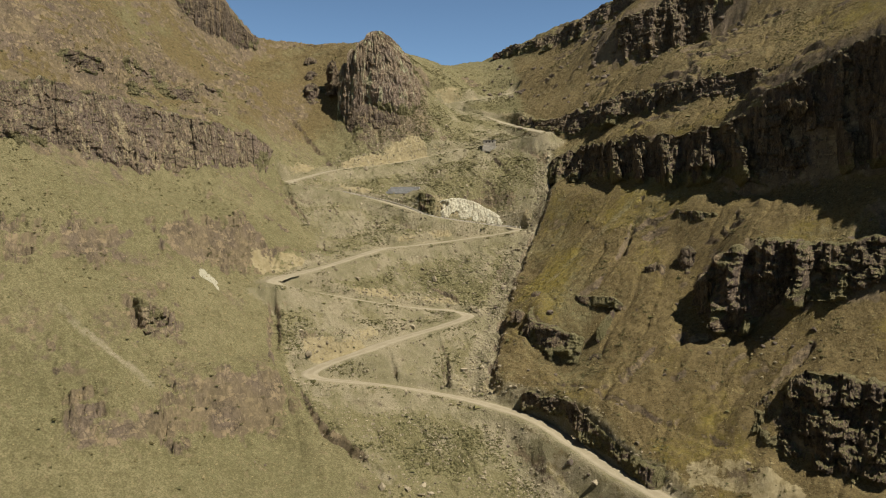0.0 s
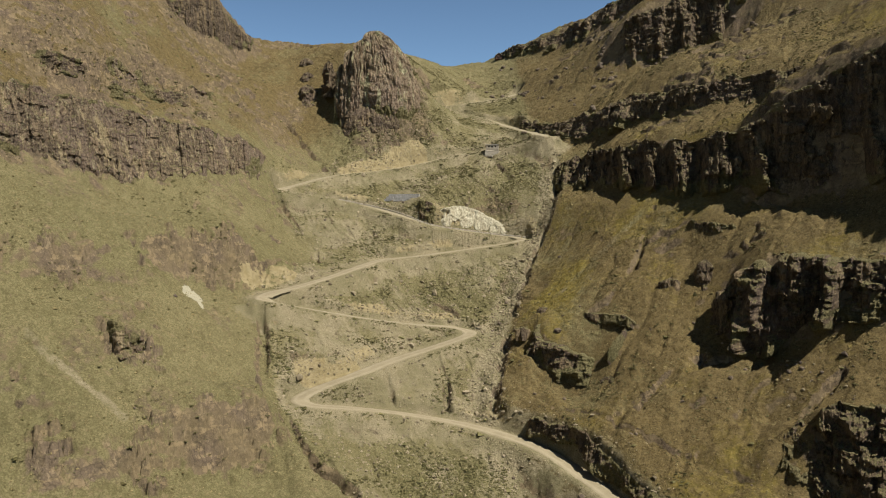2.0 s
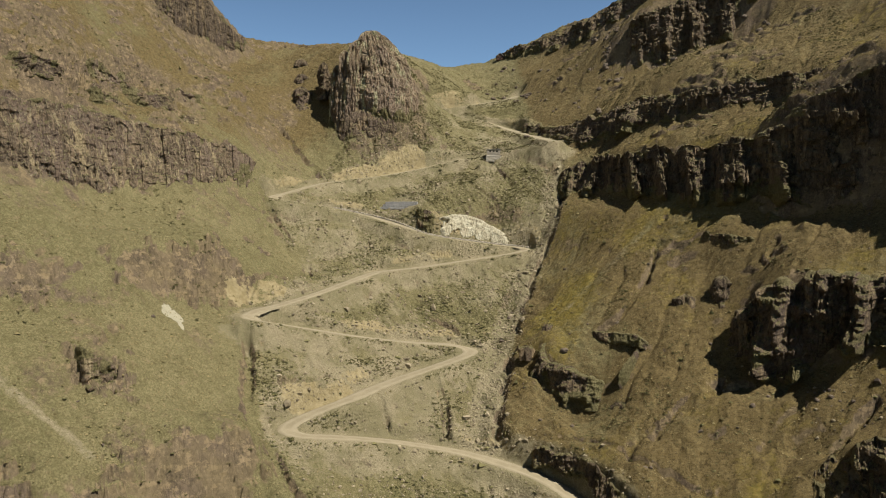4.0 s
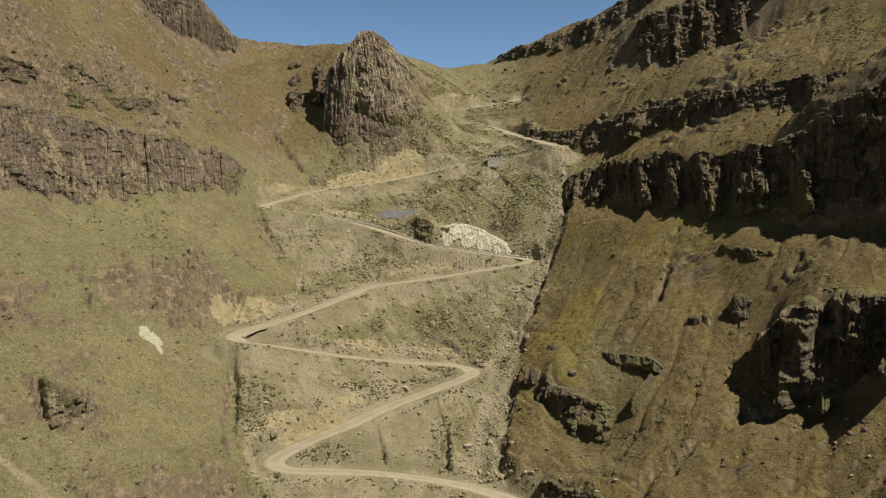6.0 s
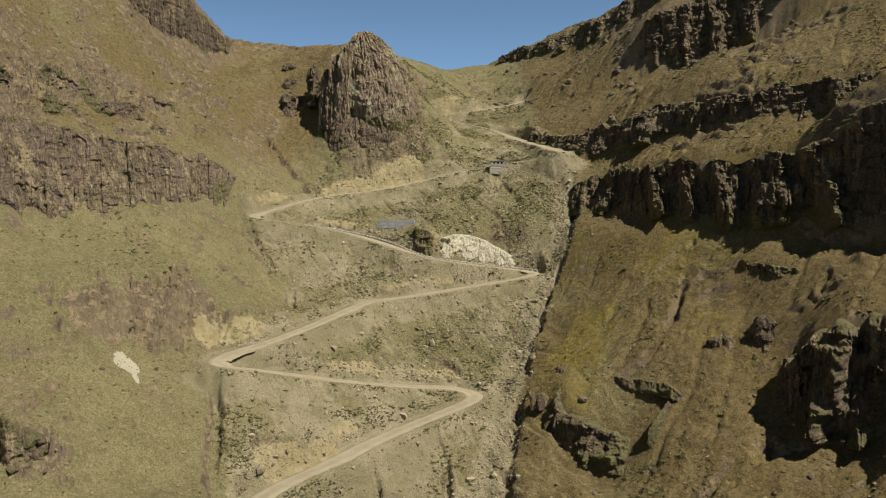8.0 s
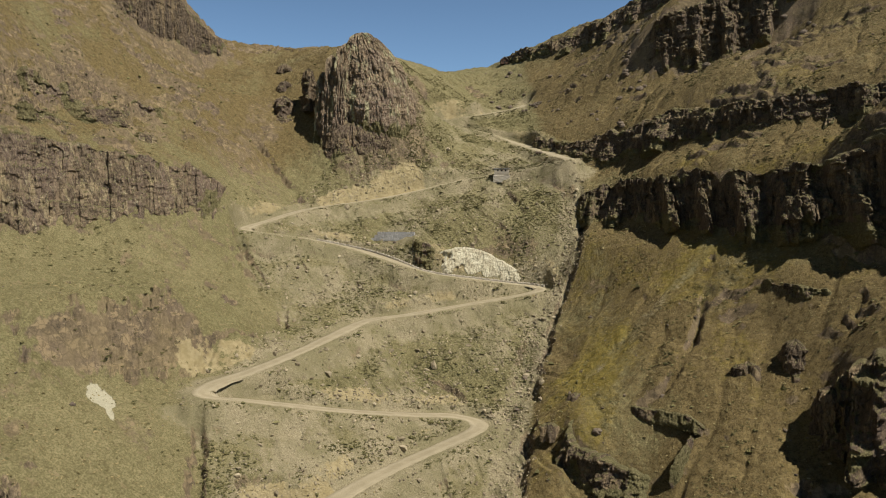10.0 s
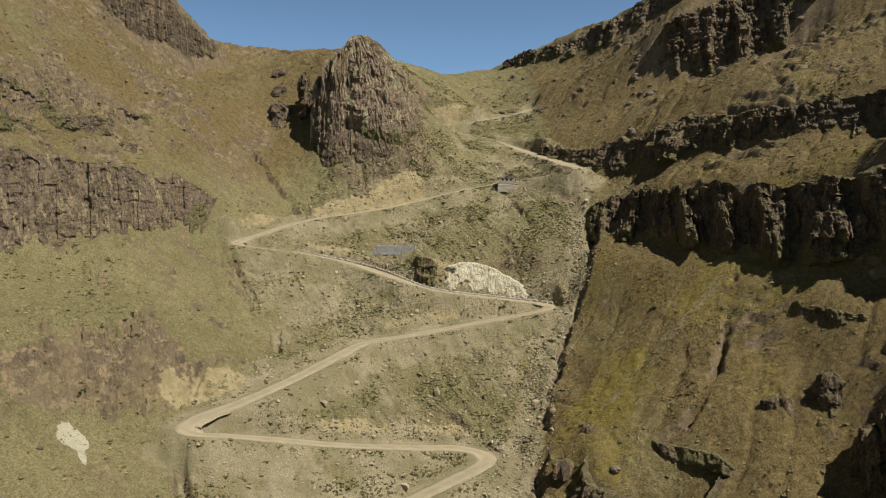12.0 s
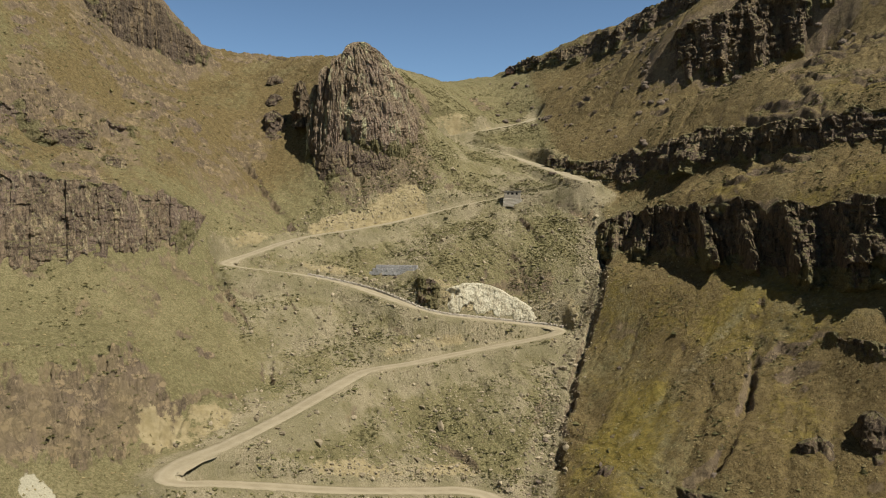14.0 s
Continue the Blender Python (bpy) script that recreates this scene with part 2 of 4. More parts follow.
LEDGE = [(78, 254, 64.5), (83, 245, 64), (90, 238, 64.5)], [(77.5, 251, 61), (82.5, 242, 60.3), (88.3, 235.5, 61.3)]
CRAG = [(76.9, 186.5, 15.9), (81.0, 179.4, 20.0), (84.0, 174.2, 24.1), (90.2, 169.1, 25.2), (100.4, 164.0, 24.1), (110.7, 158.9, 24.1)], [(70.6, 174.4, 13.5), (76.4, 167.6, 8.1), (81.3, 161.7, 5.1), (86.2, 156.8, 5.1), (93.1, 152.4, 3.2), (101.9, 148.0, 3.2)]
BANK = [(21, 213, 12), (31, 204.5, 11.5), (35, 199, 11), (39, 192.5, 8), (43.5, 185, 5), (47.5, 179, 3.5), (53, 172, 1)], [(20.5, 211.2, 9), (29.6, 201.8, 7), (33.8, 196.6, 5.5), (38.3, 190.3, 2.5), (42.4, 182.6, 0.8), (46, 176, -0.6), (50.5, 169.5, -2.4)]
CLAY_BANK = [(59, 173, 3), (67, 169, 7), (72, 165, 6.5), (77, 160, 3)], [(58.5, 168, -1), (65, 166, -1.5), (70.5, 161, -1), (75, 156, 0)]
FACE_A = [(-82, 211, 60), (-74, 224, 61), (-64, 245, 61)], [(-76, 211, 50), (-70, 221, 47.5), (-61, 240, 48)]
FACE_B = [(-77, 180, 42), (-72, 180.5, 41), (-67, 184, 37)], [(-75, 177, 38), (-70.5, 176.5, 35), (-66, 180, 33)]
FACE_C = [(-62, 169, 24), (-52, 177, 25), (-43, 188, 24.5)], [(-58, 165, 16), (-49, 172, 11), (-40, 183, 13)]
FACE_D = [(-78, 158, 24), (-69, 160, 23), (-60, 163, 18)], [(-75, 154, 21), (-66, 156, 16), (-59, 158.5, 12)]
FACE_E = [(-106, 180, 59), (-97, 187, 59), (-87, 200, 59)], [(-102, 177, 53), (-94, 183, 52), (-84, 195, 52)]
WHITE_CUT = [(-3, 309, 69), (3, 313, 70.5), (11, 317, 69.5), (21, 317.5, 65), (28, 314, 61)], [(-2, 307, 63.3), (4, 310.5, 62), (12, 313.2, 60.6), (21, 314.6, 59.2), (27, 313, 58.6)]
DARK_BLUFF = [(-12, 311, 72.5), (-7, 309, 73), (-2, 309.5, 70)], [(-12, 308.8, 67), (-7, 307, 64.5), (-2, 306.8, 63.5)]
UPPER_LEFT = [(-138, 370, 196), (-128, 388, 190), (-120, 403, 180), (-115.5, 416, 174), (-111.5, 427, 169.5), (-107, 438, 165.5)], [(-130, 350, 170), (-123, 362, 157), (-119, 377, 154), (-115.5, 396, 155), (-112, 414, 156), (-105.5, 430, 158)]
CUT_LOW = [(-39, 214, 28), (-32, 216, 27), (-25, 221, 25)], [(-37, 210.5, 22), (-31, 212.5, 21.3), (-24.5, 219.5, 23)]
CUT_MID = [(-62, 242, 51.5), (-56, 247, 50.5), (-50, 252, 50)], [(-58, 238.5, 44.5), (-53.5, 242.5, 44), (-49, 247.5, 45)]
CUT_HIGH = [(-43, 341, 88.5), (-27, 350, 93), (-11, 359, 98.5)], [(-43, 337.5, 85), (-26, 347, 88), (-10.5, 356.5, 91)]
CUT_TOP = [(-10, 425, 135), (5, 428, 139), (19, 432, 138)], [(-9, 419, 128), (5, 423.5, 129.5), (18, 428, 131)]
LEFT_LEDGE = [(-133, 224, 115), (-124, 242, 115), (-117, 256, 114), (-112, 297, 113), (-90, 320, 111)]
GUIDES = [STREAM, ROAD, ROAD_2, ROAD_3, ROAD_4, LEFT_GULLY, LEFT_GULLY_2, LEFT_GULLY_3, *LEFT_SLOPES, *RIGHT_SLOPES, *HEAD]



def recessed(rim, foot):
    """The ground's own step under a band of rock, drawn back behind the rock's face."""
    r, f = along(rim, 4.0), along(foot, 4.0)
    n = max(len(r), len(f))
    r, f = (np.stack([np.interp(np.linspace(0, 1, n), np.linspace(0, 1, len(a)), a[:, k]) for k in range(3)], -1) for a in (r, f))
    back = np.c_[(r - f)[:, :2], np.zeros(n)]
    return [f + 0.12 * back, r + 0.10 * back]


BANDS = [(LEFT_RIM, LEFT_FOOT), (R1_RIM, R1_FOOT), (R2_RIM, R2_FOOT), (R3_RIM, R3_FOOT), (R4_RIM, R4_FOOT), KNOB, BUTTRESS, LEDGE, CRAG, BANK, WHITE_CUT, DARK_BLUFF, UPPER_LEFT]
SOFT = [CUT_TOP, CLAY_BANK, FACE_A, FACE_B, FACE_C, FACE_D, FACE_E, CUT_LOW, CUT_MID, CUT_HIGH]
knots = np.vstack([line for pair in BANDS for line in recessed(*pair)] + [along(line, 4.0) for pair in SOFT for line in pair] + [along(g, 9.0) for g in GUIDES])
keep = np.ones(len(knots), bool)
for k in range(1, len(knots)):
    keep[k] = np.min(np.hypot(*(knots[:k][keep[:k]] - knots[k]).T[:2])) > 1.6
knots = knots[keep]
gap = np.hypot(knots[:, None, 0] - knots[None, :, 0], knots[:, None, 1] - knots[None, :, 1])
nk = len(knots)
system = np.zeros((nk + 3, nk + 3))
system[:nk, :nk] = gap - np.eye(nk) * 1.0
system[:nk, nk:] = np.c_[np.ones(nk), knots[:, :2] / 100]
system[nk:, :nk] = system[:nk, nk:].T
weights = np.linalg.solve(system, np.r_[knots[:, 2], 0, 0, 0])


def land(x, y):
    """Height of the land between its guide lines."""
    x, y = np.asarray(x, float), np.asarray(y, float)
    out = np.empty(x.size)
    fx, fy = x.ravel(), y.ravel()
    for a in range(0, x.size, 20000):
        px, py = fx[a:a + 20000], fy[a:a + 20000]
        d = np.hypot(px[:, None] - knots[:, 0], py[:, None] - knots[:, 1])
        out[a:a + 20000] = d @ weights[:nk] + weights[nk] + weights[nk + 1] * px / 100 + weights[nk + 2] * py / 100
    return out.reshape(x.shape)


STEP = 0.4
def spread(lo, hi, step, far_lo, far_hi):
    core = np.arange(lo, hi, step)
    grow, out = step, []
    left, right = [], []
    a = lo
    while a > far_lo:
        grow = min(grow * 1.13, 160)
        a -= grow
        left.append(a)
    grow, a = step, core[-1]
    while a < far_hi:
        grow = min(grow * 1.13, 160)
        a += grow
        right.append(a)
    return np.r_[left[::-1], core, right]


xs = spread(-138, 158, STEP, -3600, 3600)
ys = np.r_[spread(140, 405, STEP, -3600, 406)[:-1], spread(405, 580, STEP * 1.8, 404, 4500)]
ys = np.unique(np.round(ys, 3))
cx, cy = xs[::3], ys[::3]
cx, cy = np.unique(np.r_[cx, xs[-1]]), np.unique(np.r_[cy, ys[-1]])
coarse = land(*np.meshgrid(np.clip(cx, -260, 260), np.clip(cy, -150, 800), indexing="ij"))
rough = np.stack([np.interp(xs, cx, coarse[:, j]) for j in range(len(cy))], 1)
Z = np.stack([np.interp(ys, cy, rough[i]) for i in range(len(xs))], 0)
X, Y = np.meshgrid(xs, ys, indexing="ij")
# beyond the valley: a rolling plateau ahead and at the sides, lower ground behind
away = smooth(230, 700, np.maximum(np.abs(X), np.where(Y > 300, np.abs(Y - 300) - 250, np.abs(Y - 300) - 250)))
plateau = 178 + 14 * fbm(X / 400, Y / 400, seed=3) - 260 * smooth(100, -1500, Y)
Z = Z * (1 - away) + plateau * away


def stamp(path, reach):
    """For each ground point: the distance to a path (up to reach) and the path's height there."""
    dist, high = np.full(X.shape, reach * 1.0), np.zeros(X.shape)
    for px, py, pz in path[:, :3]:
        a, b = np.searchsorted(xs, (px - reach, px + reach))
        c, d = np.searchsorted(ys, (py - reach, py + reach))
        if a == b or c == d:
            continue
        r = np.hypot(xs[a:b, None] - px, ys[None, c:d] - py)
        near = r < dist[a:b, c:d]
        dist[a:b, c:d][near] = r[near]
        high[a:b, c:d][near] = pz
    return dist, high


road_path = np.vstack([along(r, 0.4) for r in (ROAD, ROAD_2, ROAD_3, ROAD_4)])
road_d, road_z = stamp(road_path, 14.0)
stream_d, _ = stamp(along(STREAM, 0.5), 14.0)
apron_d, _ = stamp(along(APRON, 1.0), 14.0)
rough_amount = smooth(1.5, 9, road_d) * (1 - 0.5 * away) * (1 - 0.75 * smooth(13, 5, apron_d))
hum = fbm(X / 21, Y / 21, octaves=3, seed=11) * 1.1 + fbm(X / 5.5, Y / 5.5, octaves=3, seed=12) * 0.42
Z = Z + hum * rough_amount
# flat-lying lava flows weather into ledges
upper = smooth(-40, -70, X) * smooth(88, 104, Z) + 0.55 * smooth(40, 70, X) * smooth(92, 100, Z) + 0.55 * smooth(30, 60, X) + 0.45 * smooth(-50, -70, X)
ledgy = smooth(0.75, 1.3, upper * 0.55 + 0.95 * fbm(X / 19, Y / 19, octaves=4, seed=61)) * rough_amount * (1 - away) * (1 - smooth(18, 9, np.hypot(X - 49, Y - 230))) * (1 - smooth(48, 30, np.hypot(X + 66, Y - 412)))
warp = 4.0 * fbm(X / 31, Y / 31, octaves=3, seed=62) + 1.5 * fbm(X / 6, Y / 6, octaves=3, seed=64)
tread = 4.3
level = (Z + warp) / tread
part_up = level - np.floor(level)
Z = Z + ledgy * 0.8 * ((np.floor(level) + smooth(0.30, 0.72, part_up)) * tread - (Z + warp))
Z = Z + rough_amount * (1 - away) * (0.16 * fbm(X / 1.7, Y / 1.7, octaves=2, seed=66) + 0.22 * ledgy * fbm(X / 2.6, Y / 2.6, octaves=2, seed=67))
# erosion rills and swells that run down the fall lines of the two sides
right_u, right_v = X * 0.78 - Y * 0.62, X * 0.62 + Y * 0.78
left_u, left_v = X * 0.61 + Y * 0.79, -X * 0.79 + Y * 0.61
bend = 2.5 * fbm(X / 18, Y / 18, octaves=2, seed=68)
rill_r = ridged((right_u + bend) / 8.5, right_v / 42, octaves=3, seed=63)
rill_l = ridged((left_u + bend) / 10, left_v / 45, octaves=3, seed=69)
on_right, on_left = smooth(20, 50, X), smooth(-40, -62, X)
Z = Z - rough_amount * (1 - away) * (0.85 * on_right * np.clip(rill_r - 0.45, 0, 1.2) + 0.5 * on_left * np.clip(rill_l - 0.5, 0, 1.2))
mid_u, mid_v = X * 0.88 + Y * 0.47, -X * 0.47 + Y * 0.88
rill_m = ridged((mid_u + 0.6 * bend) / 5.5, mid_v / 24, octaves=3, seed=77)
in_middle = smooth(-62, -48, X) * (1 - on_right) * smooth(165, 185, Y) * smooth(400, 360, Y)
Z = Z - rough_amount * in_middle * 0.75 * np.clip(rill_m - 0.35, 0, 1.2)
# knobbly ground: small lumps and steps
lumps = fbm(X / 3.2, Y / 3.2, octaves=3, seed=75)
Z = Z + rough_amount * (1 - away) * (0.34 - 0.16 * on_right) * smooth(0.15, 0.8, lumps) * (0.35 + smooth(-0.2, 0.5, fbm(X / 24, Y / 24, octaves=2, seed=76)))
STREAM_EDGE = [(x + 3.4, y, z) for x, y, z in STREAM[1:9]]
for gully, depth, width in ((LEFT_GULLY, 4.5, 2.6), (LEFT_GULLY_2, 2.8, 1.8), (LEFT_GULLY_3, 3.0, 1.9), (STREAM, 2.2, 5.0), (STREAM_EDGE, 2.6, 1.7), (CRACK_A, 1.0, 1.1), (CRACK_B, 0.9, 1.0), (CRACK_C, 1.6, 1.6), *((r, 2.4, 1.5) for r in RAVINES), *((r, 1.5, 0.9) for r in TEARS)):
    path = along(gully, 0.4)
    path[:, 0] += 1.3 * value_noise(path[:, 1] / 6, 0.5, seed=31) + 0.5 * value_noise(path[:, 1] / 1.7, 0.5, seed=32)
    gd, _ = stamp(path, width + 1.5)
    depth = depth * np.clip(0.62 + 0.75 * value_noise(X / 7, Y / 7, seed=34), 0.1, 1.3)
    Z = Z - depth * smooth(width, 0.35 * width, gd + 0.5 * value_noise(X / 1.3, Y / 1.3, seed=33)) * smooth(2.5, 5, road_d)
cut = smooth(2.8, np.where(Z > road_z, 5.0, 8.0), road_d + 0.5 * value_noise(X / 3, Y / 3, seed=21))
Z = np.where(road_d < 9.5, road_z * (1 - cut) + Z * cut, Z)

slope = np.hypot(*np.gradient(Z, xs, ys))

# ---- materials ----
class Nodes:
    """Small wrapper to build node materials."""

    def __init__(self, name, roughness=0.95):
        self.mat = bpy.data.materials.new(name)
        self.mat.use_nodes = True
        self.t = self.mat.node_tree
        self.t.nodes.clear()
        self.out = self.t.nodes.new("ShaderNodeOutputMaterial")
        self.b = self.t.nodes.new("ShaderNodeBsdfPrincipled")
        self.b.inputs["Roughness"].default_value = roughness
        self.b.inputs["Specular IOR Level"].default_value = 0.15
        self.t.links.new(self.b.outputs[0], self.out.inputs[0])
        self.geo = self.t.nodes.new("ShaderNodeNewGeometry")
        self.pos = self.geo.outputs["Position"]

    def link(self, a, b):
        if hasattr(a, "is_output"):
            self.t.links.new(a, b)
        else:
            b.default_value = a

    def scaled(self, sx, sy, sz):
        m = self.t.nodes.new("ShaderNodeMapping")
        self.t.links.new(self.pos, m.inputs[0])
        m.inputs["Scale"].default_value = (sx, sy, sz)
        return m.outputs[0]

    def noise(self, scale, detail=4.0, rough=0.55, vec=None, lo=0.3, hi=0.7):
        n = self.t.nodes.new("ShaderNodeTexNoise")
        self.t.links.new(vec or self.pos, n.inputs["Vector"])
        n.inputs["Scale"].default_value = scale
        n.inputs["Detail"].default_value = detail
        n.inputs["Roughness"].default_value = rough
        return self.ramp(n.outputs[0], lo, hi)

    def ramp(self, v, lo, hi, a=0.0, b=1.0):
        r = self.t.nodes.new("ShaderNodeMapRange")
        r.interpolation_type = "SMOOTHSTEP"
        self.link(v, r.inputs[0])
        for k, x in zip((1, 2, 3, 4), (lo, hi, a, b)):
            r.inputs[k].default_value = x
        return r.outputs[0]

    def cells(self, scale, vec=None, feature="F1"):
        n = self.t.nodes.new("ShaderNodeTexVoronoi")
        n.feature = feature
        self.t.links.new(vec or self.pos, n.inputs["Vector"])
        n.inputs["Scale"].default_value = scale
        return n.outputs["Distance"]

    def math(self, op, a, b):
        n = self.t.nodes.new("ShaderNodeMath")
        n.operation = op
        self.link(a, n.inputs[0])
        self.link(b, n.inputs[1])
        return n.outputs[0]

    def mix(self, f, a, b):
        n = self.t.nodes.new("ShaderNodeMix")
        n.data_type = "RGBA"
        self.link(f, n.inputs[0])
        for v, s in ((a, n.inputs[6]), (b, n.inputs[7])):
            self.link((*v, 1) if isinstance(v, tuple) else v, s)
        return n.outputs[2]

    def layer(self, key):
        n = self.t.nodes.new("ShaderNodeAttribute")
        n.attribute_name = key
        return n.outputs["Fac"]

    def finish(self, colour, height=None, strength=0.6, distance=0.5):
        self.link((*colour, 1) if isinstance(colour, tuple) else colour, self.b.inputs["Base Color"])
        if height is not None:
            n = self.t.nodes.new("ShaderNodeBump")
            n.inputs["Strength"].default_value = strength
            n.inputs["Distance"].default_value = distance
            self.t.links.new(height, n.inputs["Height"])
            self.t.links.new(n.outputs[0], self.b.inputs["Normal"])
        return self.mat


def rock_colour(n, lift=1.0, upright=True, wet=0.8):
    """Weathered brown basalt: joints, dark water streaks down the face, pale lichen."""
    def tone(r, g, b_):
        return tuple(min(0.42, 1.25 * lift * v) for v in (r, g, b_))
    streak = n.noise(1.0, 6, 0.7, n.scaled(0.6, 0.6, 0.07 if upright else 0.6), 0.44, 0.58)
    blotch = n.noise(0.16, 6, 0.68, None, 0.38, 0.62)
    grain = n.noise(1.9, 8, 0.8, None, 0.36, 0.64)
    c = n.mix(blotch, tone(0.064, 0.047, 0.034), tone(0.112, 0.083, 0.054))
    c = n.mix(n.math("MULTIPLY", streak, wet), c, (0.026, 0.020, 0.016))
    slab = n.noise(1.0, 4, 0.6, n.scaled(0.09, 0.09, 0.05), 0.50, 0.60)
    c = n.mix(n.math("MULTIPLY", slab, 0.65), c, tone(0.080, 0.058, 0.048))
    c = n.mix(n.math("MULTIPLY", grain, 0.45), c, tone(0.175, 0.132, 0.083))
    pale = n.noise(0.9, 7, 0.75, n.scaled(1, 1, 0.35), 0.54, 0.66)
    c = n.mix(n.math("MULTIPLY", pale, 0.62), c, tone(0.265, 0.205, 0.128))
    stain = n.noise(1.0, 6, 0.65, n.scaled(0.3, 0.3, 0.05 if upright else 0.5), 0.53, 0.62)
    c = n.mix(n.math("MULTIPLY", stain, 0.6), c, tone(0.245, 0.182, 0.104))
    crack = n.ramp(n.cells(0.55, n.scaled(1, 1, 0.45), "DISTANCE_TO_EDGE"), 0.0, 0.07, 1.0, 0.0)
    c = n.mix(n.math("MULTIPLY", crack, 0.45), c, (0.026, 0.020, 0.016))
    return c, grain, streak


def grass_colour(n):
    broad = n.noise(0.028, 4, 0.6, None, 0.38, 0.62)
    mid = n.noise(0.17, 6, 0.68, None, 0.38, 0.64)
    fine = n.noise(0.85, 7, 0.75, None, 0.38, 0.64)
    tuft = n.noise(2.6, 4, 0.7, None, 0.38, 0.64)
    c = n.mix(broad, (0.145, 0.132, 0.062), (0.188, 0.164, 0.083))
    c = n.mix(n.math("MULTIPLY", mid, 0.62), c, (0.104, 0.091, 0.041))
    c = n.mix(n.math("MULTIPLY", fine, 0.50), c, (0.258, 0.218, 0.115))
    c = n.mix(n.math("MULTIPLY", tuft, 0.66), c, (0.072, 0.063, 0.024))
    clod = n.noise(0.62, 8, 0.78, None, 0.54, 0.64)
    c = n.mix(n.math("MULTIPLY", clod, 0.5), c, (0.070, 0.056, 0.024))
    bare_soil = n.noise(0.33, 6, 0.72, None, 0.58, 0.68)
    c = n.mix(n.math("MULTIPLY", bare_soil, 0.5), c, (0.200, 0.148, 0.088))
    return c, fine, tuft


def ground_material():
    n = Nodes("mountain_ground")
    grass, fine, tuft = grass_colour(n)
    rock, grain, streak = rock_colour(n, 1.0, False)
    stones = n.ramp(n.cells(1.1), 0.25, 0.6)
    gravel = n.noise(3.5, 5, 0.7, None, 0.3, 0.7)
    patch = n.noise(0.10, 5, 0.6, None, 0.38, 0.62)
    scree = n.mix(gravel, (0.150, 0.126, 0.074), (0.300, 0.256, 0.162))
    scree = n.mix(n.math("MULTIPLY", patch, 0.6), scree, (0.124, 0.112, 0.053))
    clay = n.mix(n.noise(0.6, 5, 0.6, None, 0.3, 0.7), (0.222, 0.178, 0.090), (0.296, 0.244, 0.138))
    olive = n.mix(fine, (0.120, 0.098, 0.025), (0.182, 0.138, 0.034))
    brk = n.math("SUBTRACT", n.noise(0.9, 6, 0.65, None, 0.2, 0.8), 0.5)
    brk2 = n.math("SUBTRACT", n.noise(0.25, 6, 0.65, None, 0.2, 0.8), 0.5)
    def mask(key, sharp=0.12):
        v = n.math("ADD", n.layer(key), n.math("ADD", n.math("MULTIPLY", brk, 0.45), n.math("MULTIPLY", brk2, 0.45)))
        return n.ramp(v, 0.5 - sharp, 0.5 + sharp)
    heath = n.mix(tuft, (0.124, 0.090, 0.036), (0.054, 0.039, 0.017))
    heath = n.mix(n.math("MULTIPLY", fine, 0.6), heath, (0.185, 0.142, 0.064))
    heath = n.mix(n.math("MULTIPLY", n.noise(0.75, 8, 0.78, None, 0.52, 0.63), 0.6), heath, (0.048, 0.037, 0.015))
    c = n.mix(mask("heath", 0.35), grass, heath)
    c = n.mix(mask("olive", 0.3), c, olive)
    c = n.mix(mask("scree", 0.25), c, scree)
    rock = n.mix(n.math("MULTIPLY", patch, 0.45), rock, (0.190, 0.146, 0.078))
    c = n.mix(n.math("MULTIPLY", mask("rock", 0.22), 0.88), c, rock)
    c = n.mix(mask("clay"), c, clay)
    c = n.mix(n.ramp(n.math("ADD", n.layer("bleached"), n.math("MULTIPLY", brk, 0.22)), 0.44, 0.54), c, n.mix(gravel, (0.285, 0.26, 0.18), (0.40, 0.375, 0.27)))
    h = n.math("ADD", n.math("MULTIPLY", fine, 0.6), n.math("ADD", n.math("MULTIPLY", tuft, 0.35), n.math("MULTIPLY", gravel, 0.25)))
    return n.finish(c, h, 0.7, 0.35)


def rock_material(name="basalt_rock", lift=1.0, wet=0.8):
    n = Nodes(name)
    c, grain, streak = rock_colour(n, lift, True, wet)
    ledge = n.noise(1.0, 4, 0.6, n.scaled(0.25, 0.25, 1.6), 0.35, 0.65)
    grass, fine, tuft = grass_colour(n)
    sep = n.t.nodes.new("ShaderNodeSeparateXYZ")
    n.t.links.new(n.geo.outputs["Normal"], sep.inputs[0])
    top = n.ramp(n.math("ADD", sep.outputs[2], n.math("MULTIPLY", n.noise(0.5, 6, 0.7), 0.35)), 0.80, 1.0)
    c = n.mix(top, c, grass)
    inner = n.ramp(n.math("ADD", n.layer("edge"), n.math("MULTIPLY", n.noise(0.9, 6, 0.7, None, 0.2, 0.8), 0.5)), 0.50, 0.78)
    c = n.mix(inner, grass, c)
    h = n.math("ADD", n.math("MULTIPLY", grain, 0.5), n.math("ADD", n.math("MULTIPLY", streak, -0.5), n.math("MULTIPLY", ledge, 0.4)))
    return n.finish(c, h, 0.9, 0.5)


def road_material():
    n = Nodes("gravel_road")
    wear = n.noise(0.35, 5, 0.6, None, 0.35, 0.65)
    grit = n.noise(5, 5, 0.7, None, 0.3, 0.7)
    c = n.mix(wear, (0.225, 0.190, 0.122), (0.275, 0.235, 0.155))
    c = n.mix(n.math("MULTIPLY", grit, 0.4), c, (0.185, 0.155, 0.100))
    track = n.layer("track")
    c = n.mix(n.math("MULTIPLY", track, 0.35), c, (0.320, 0.278, 0.192))
    return n.finish(c, grit, 0.4, 0.1)


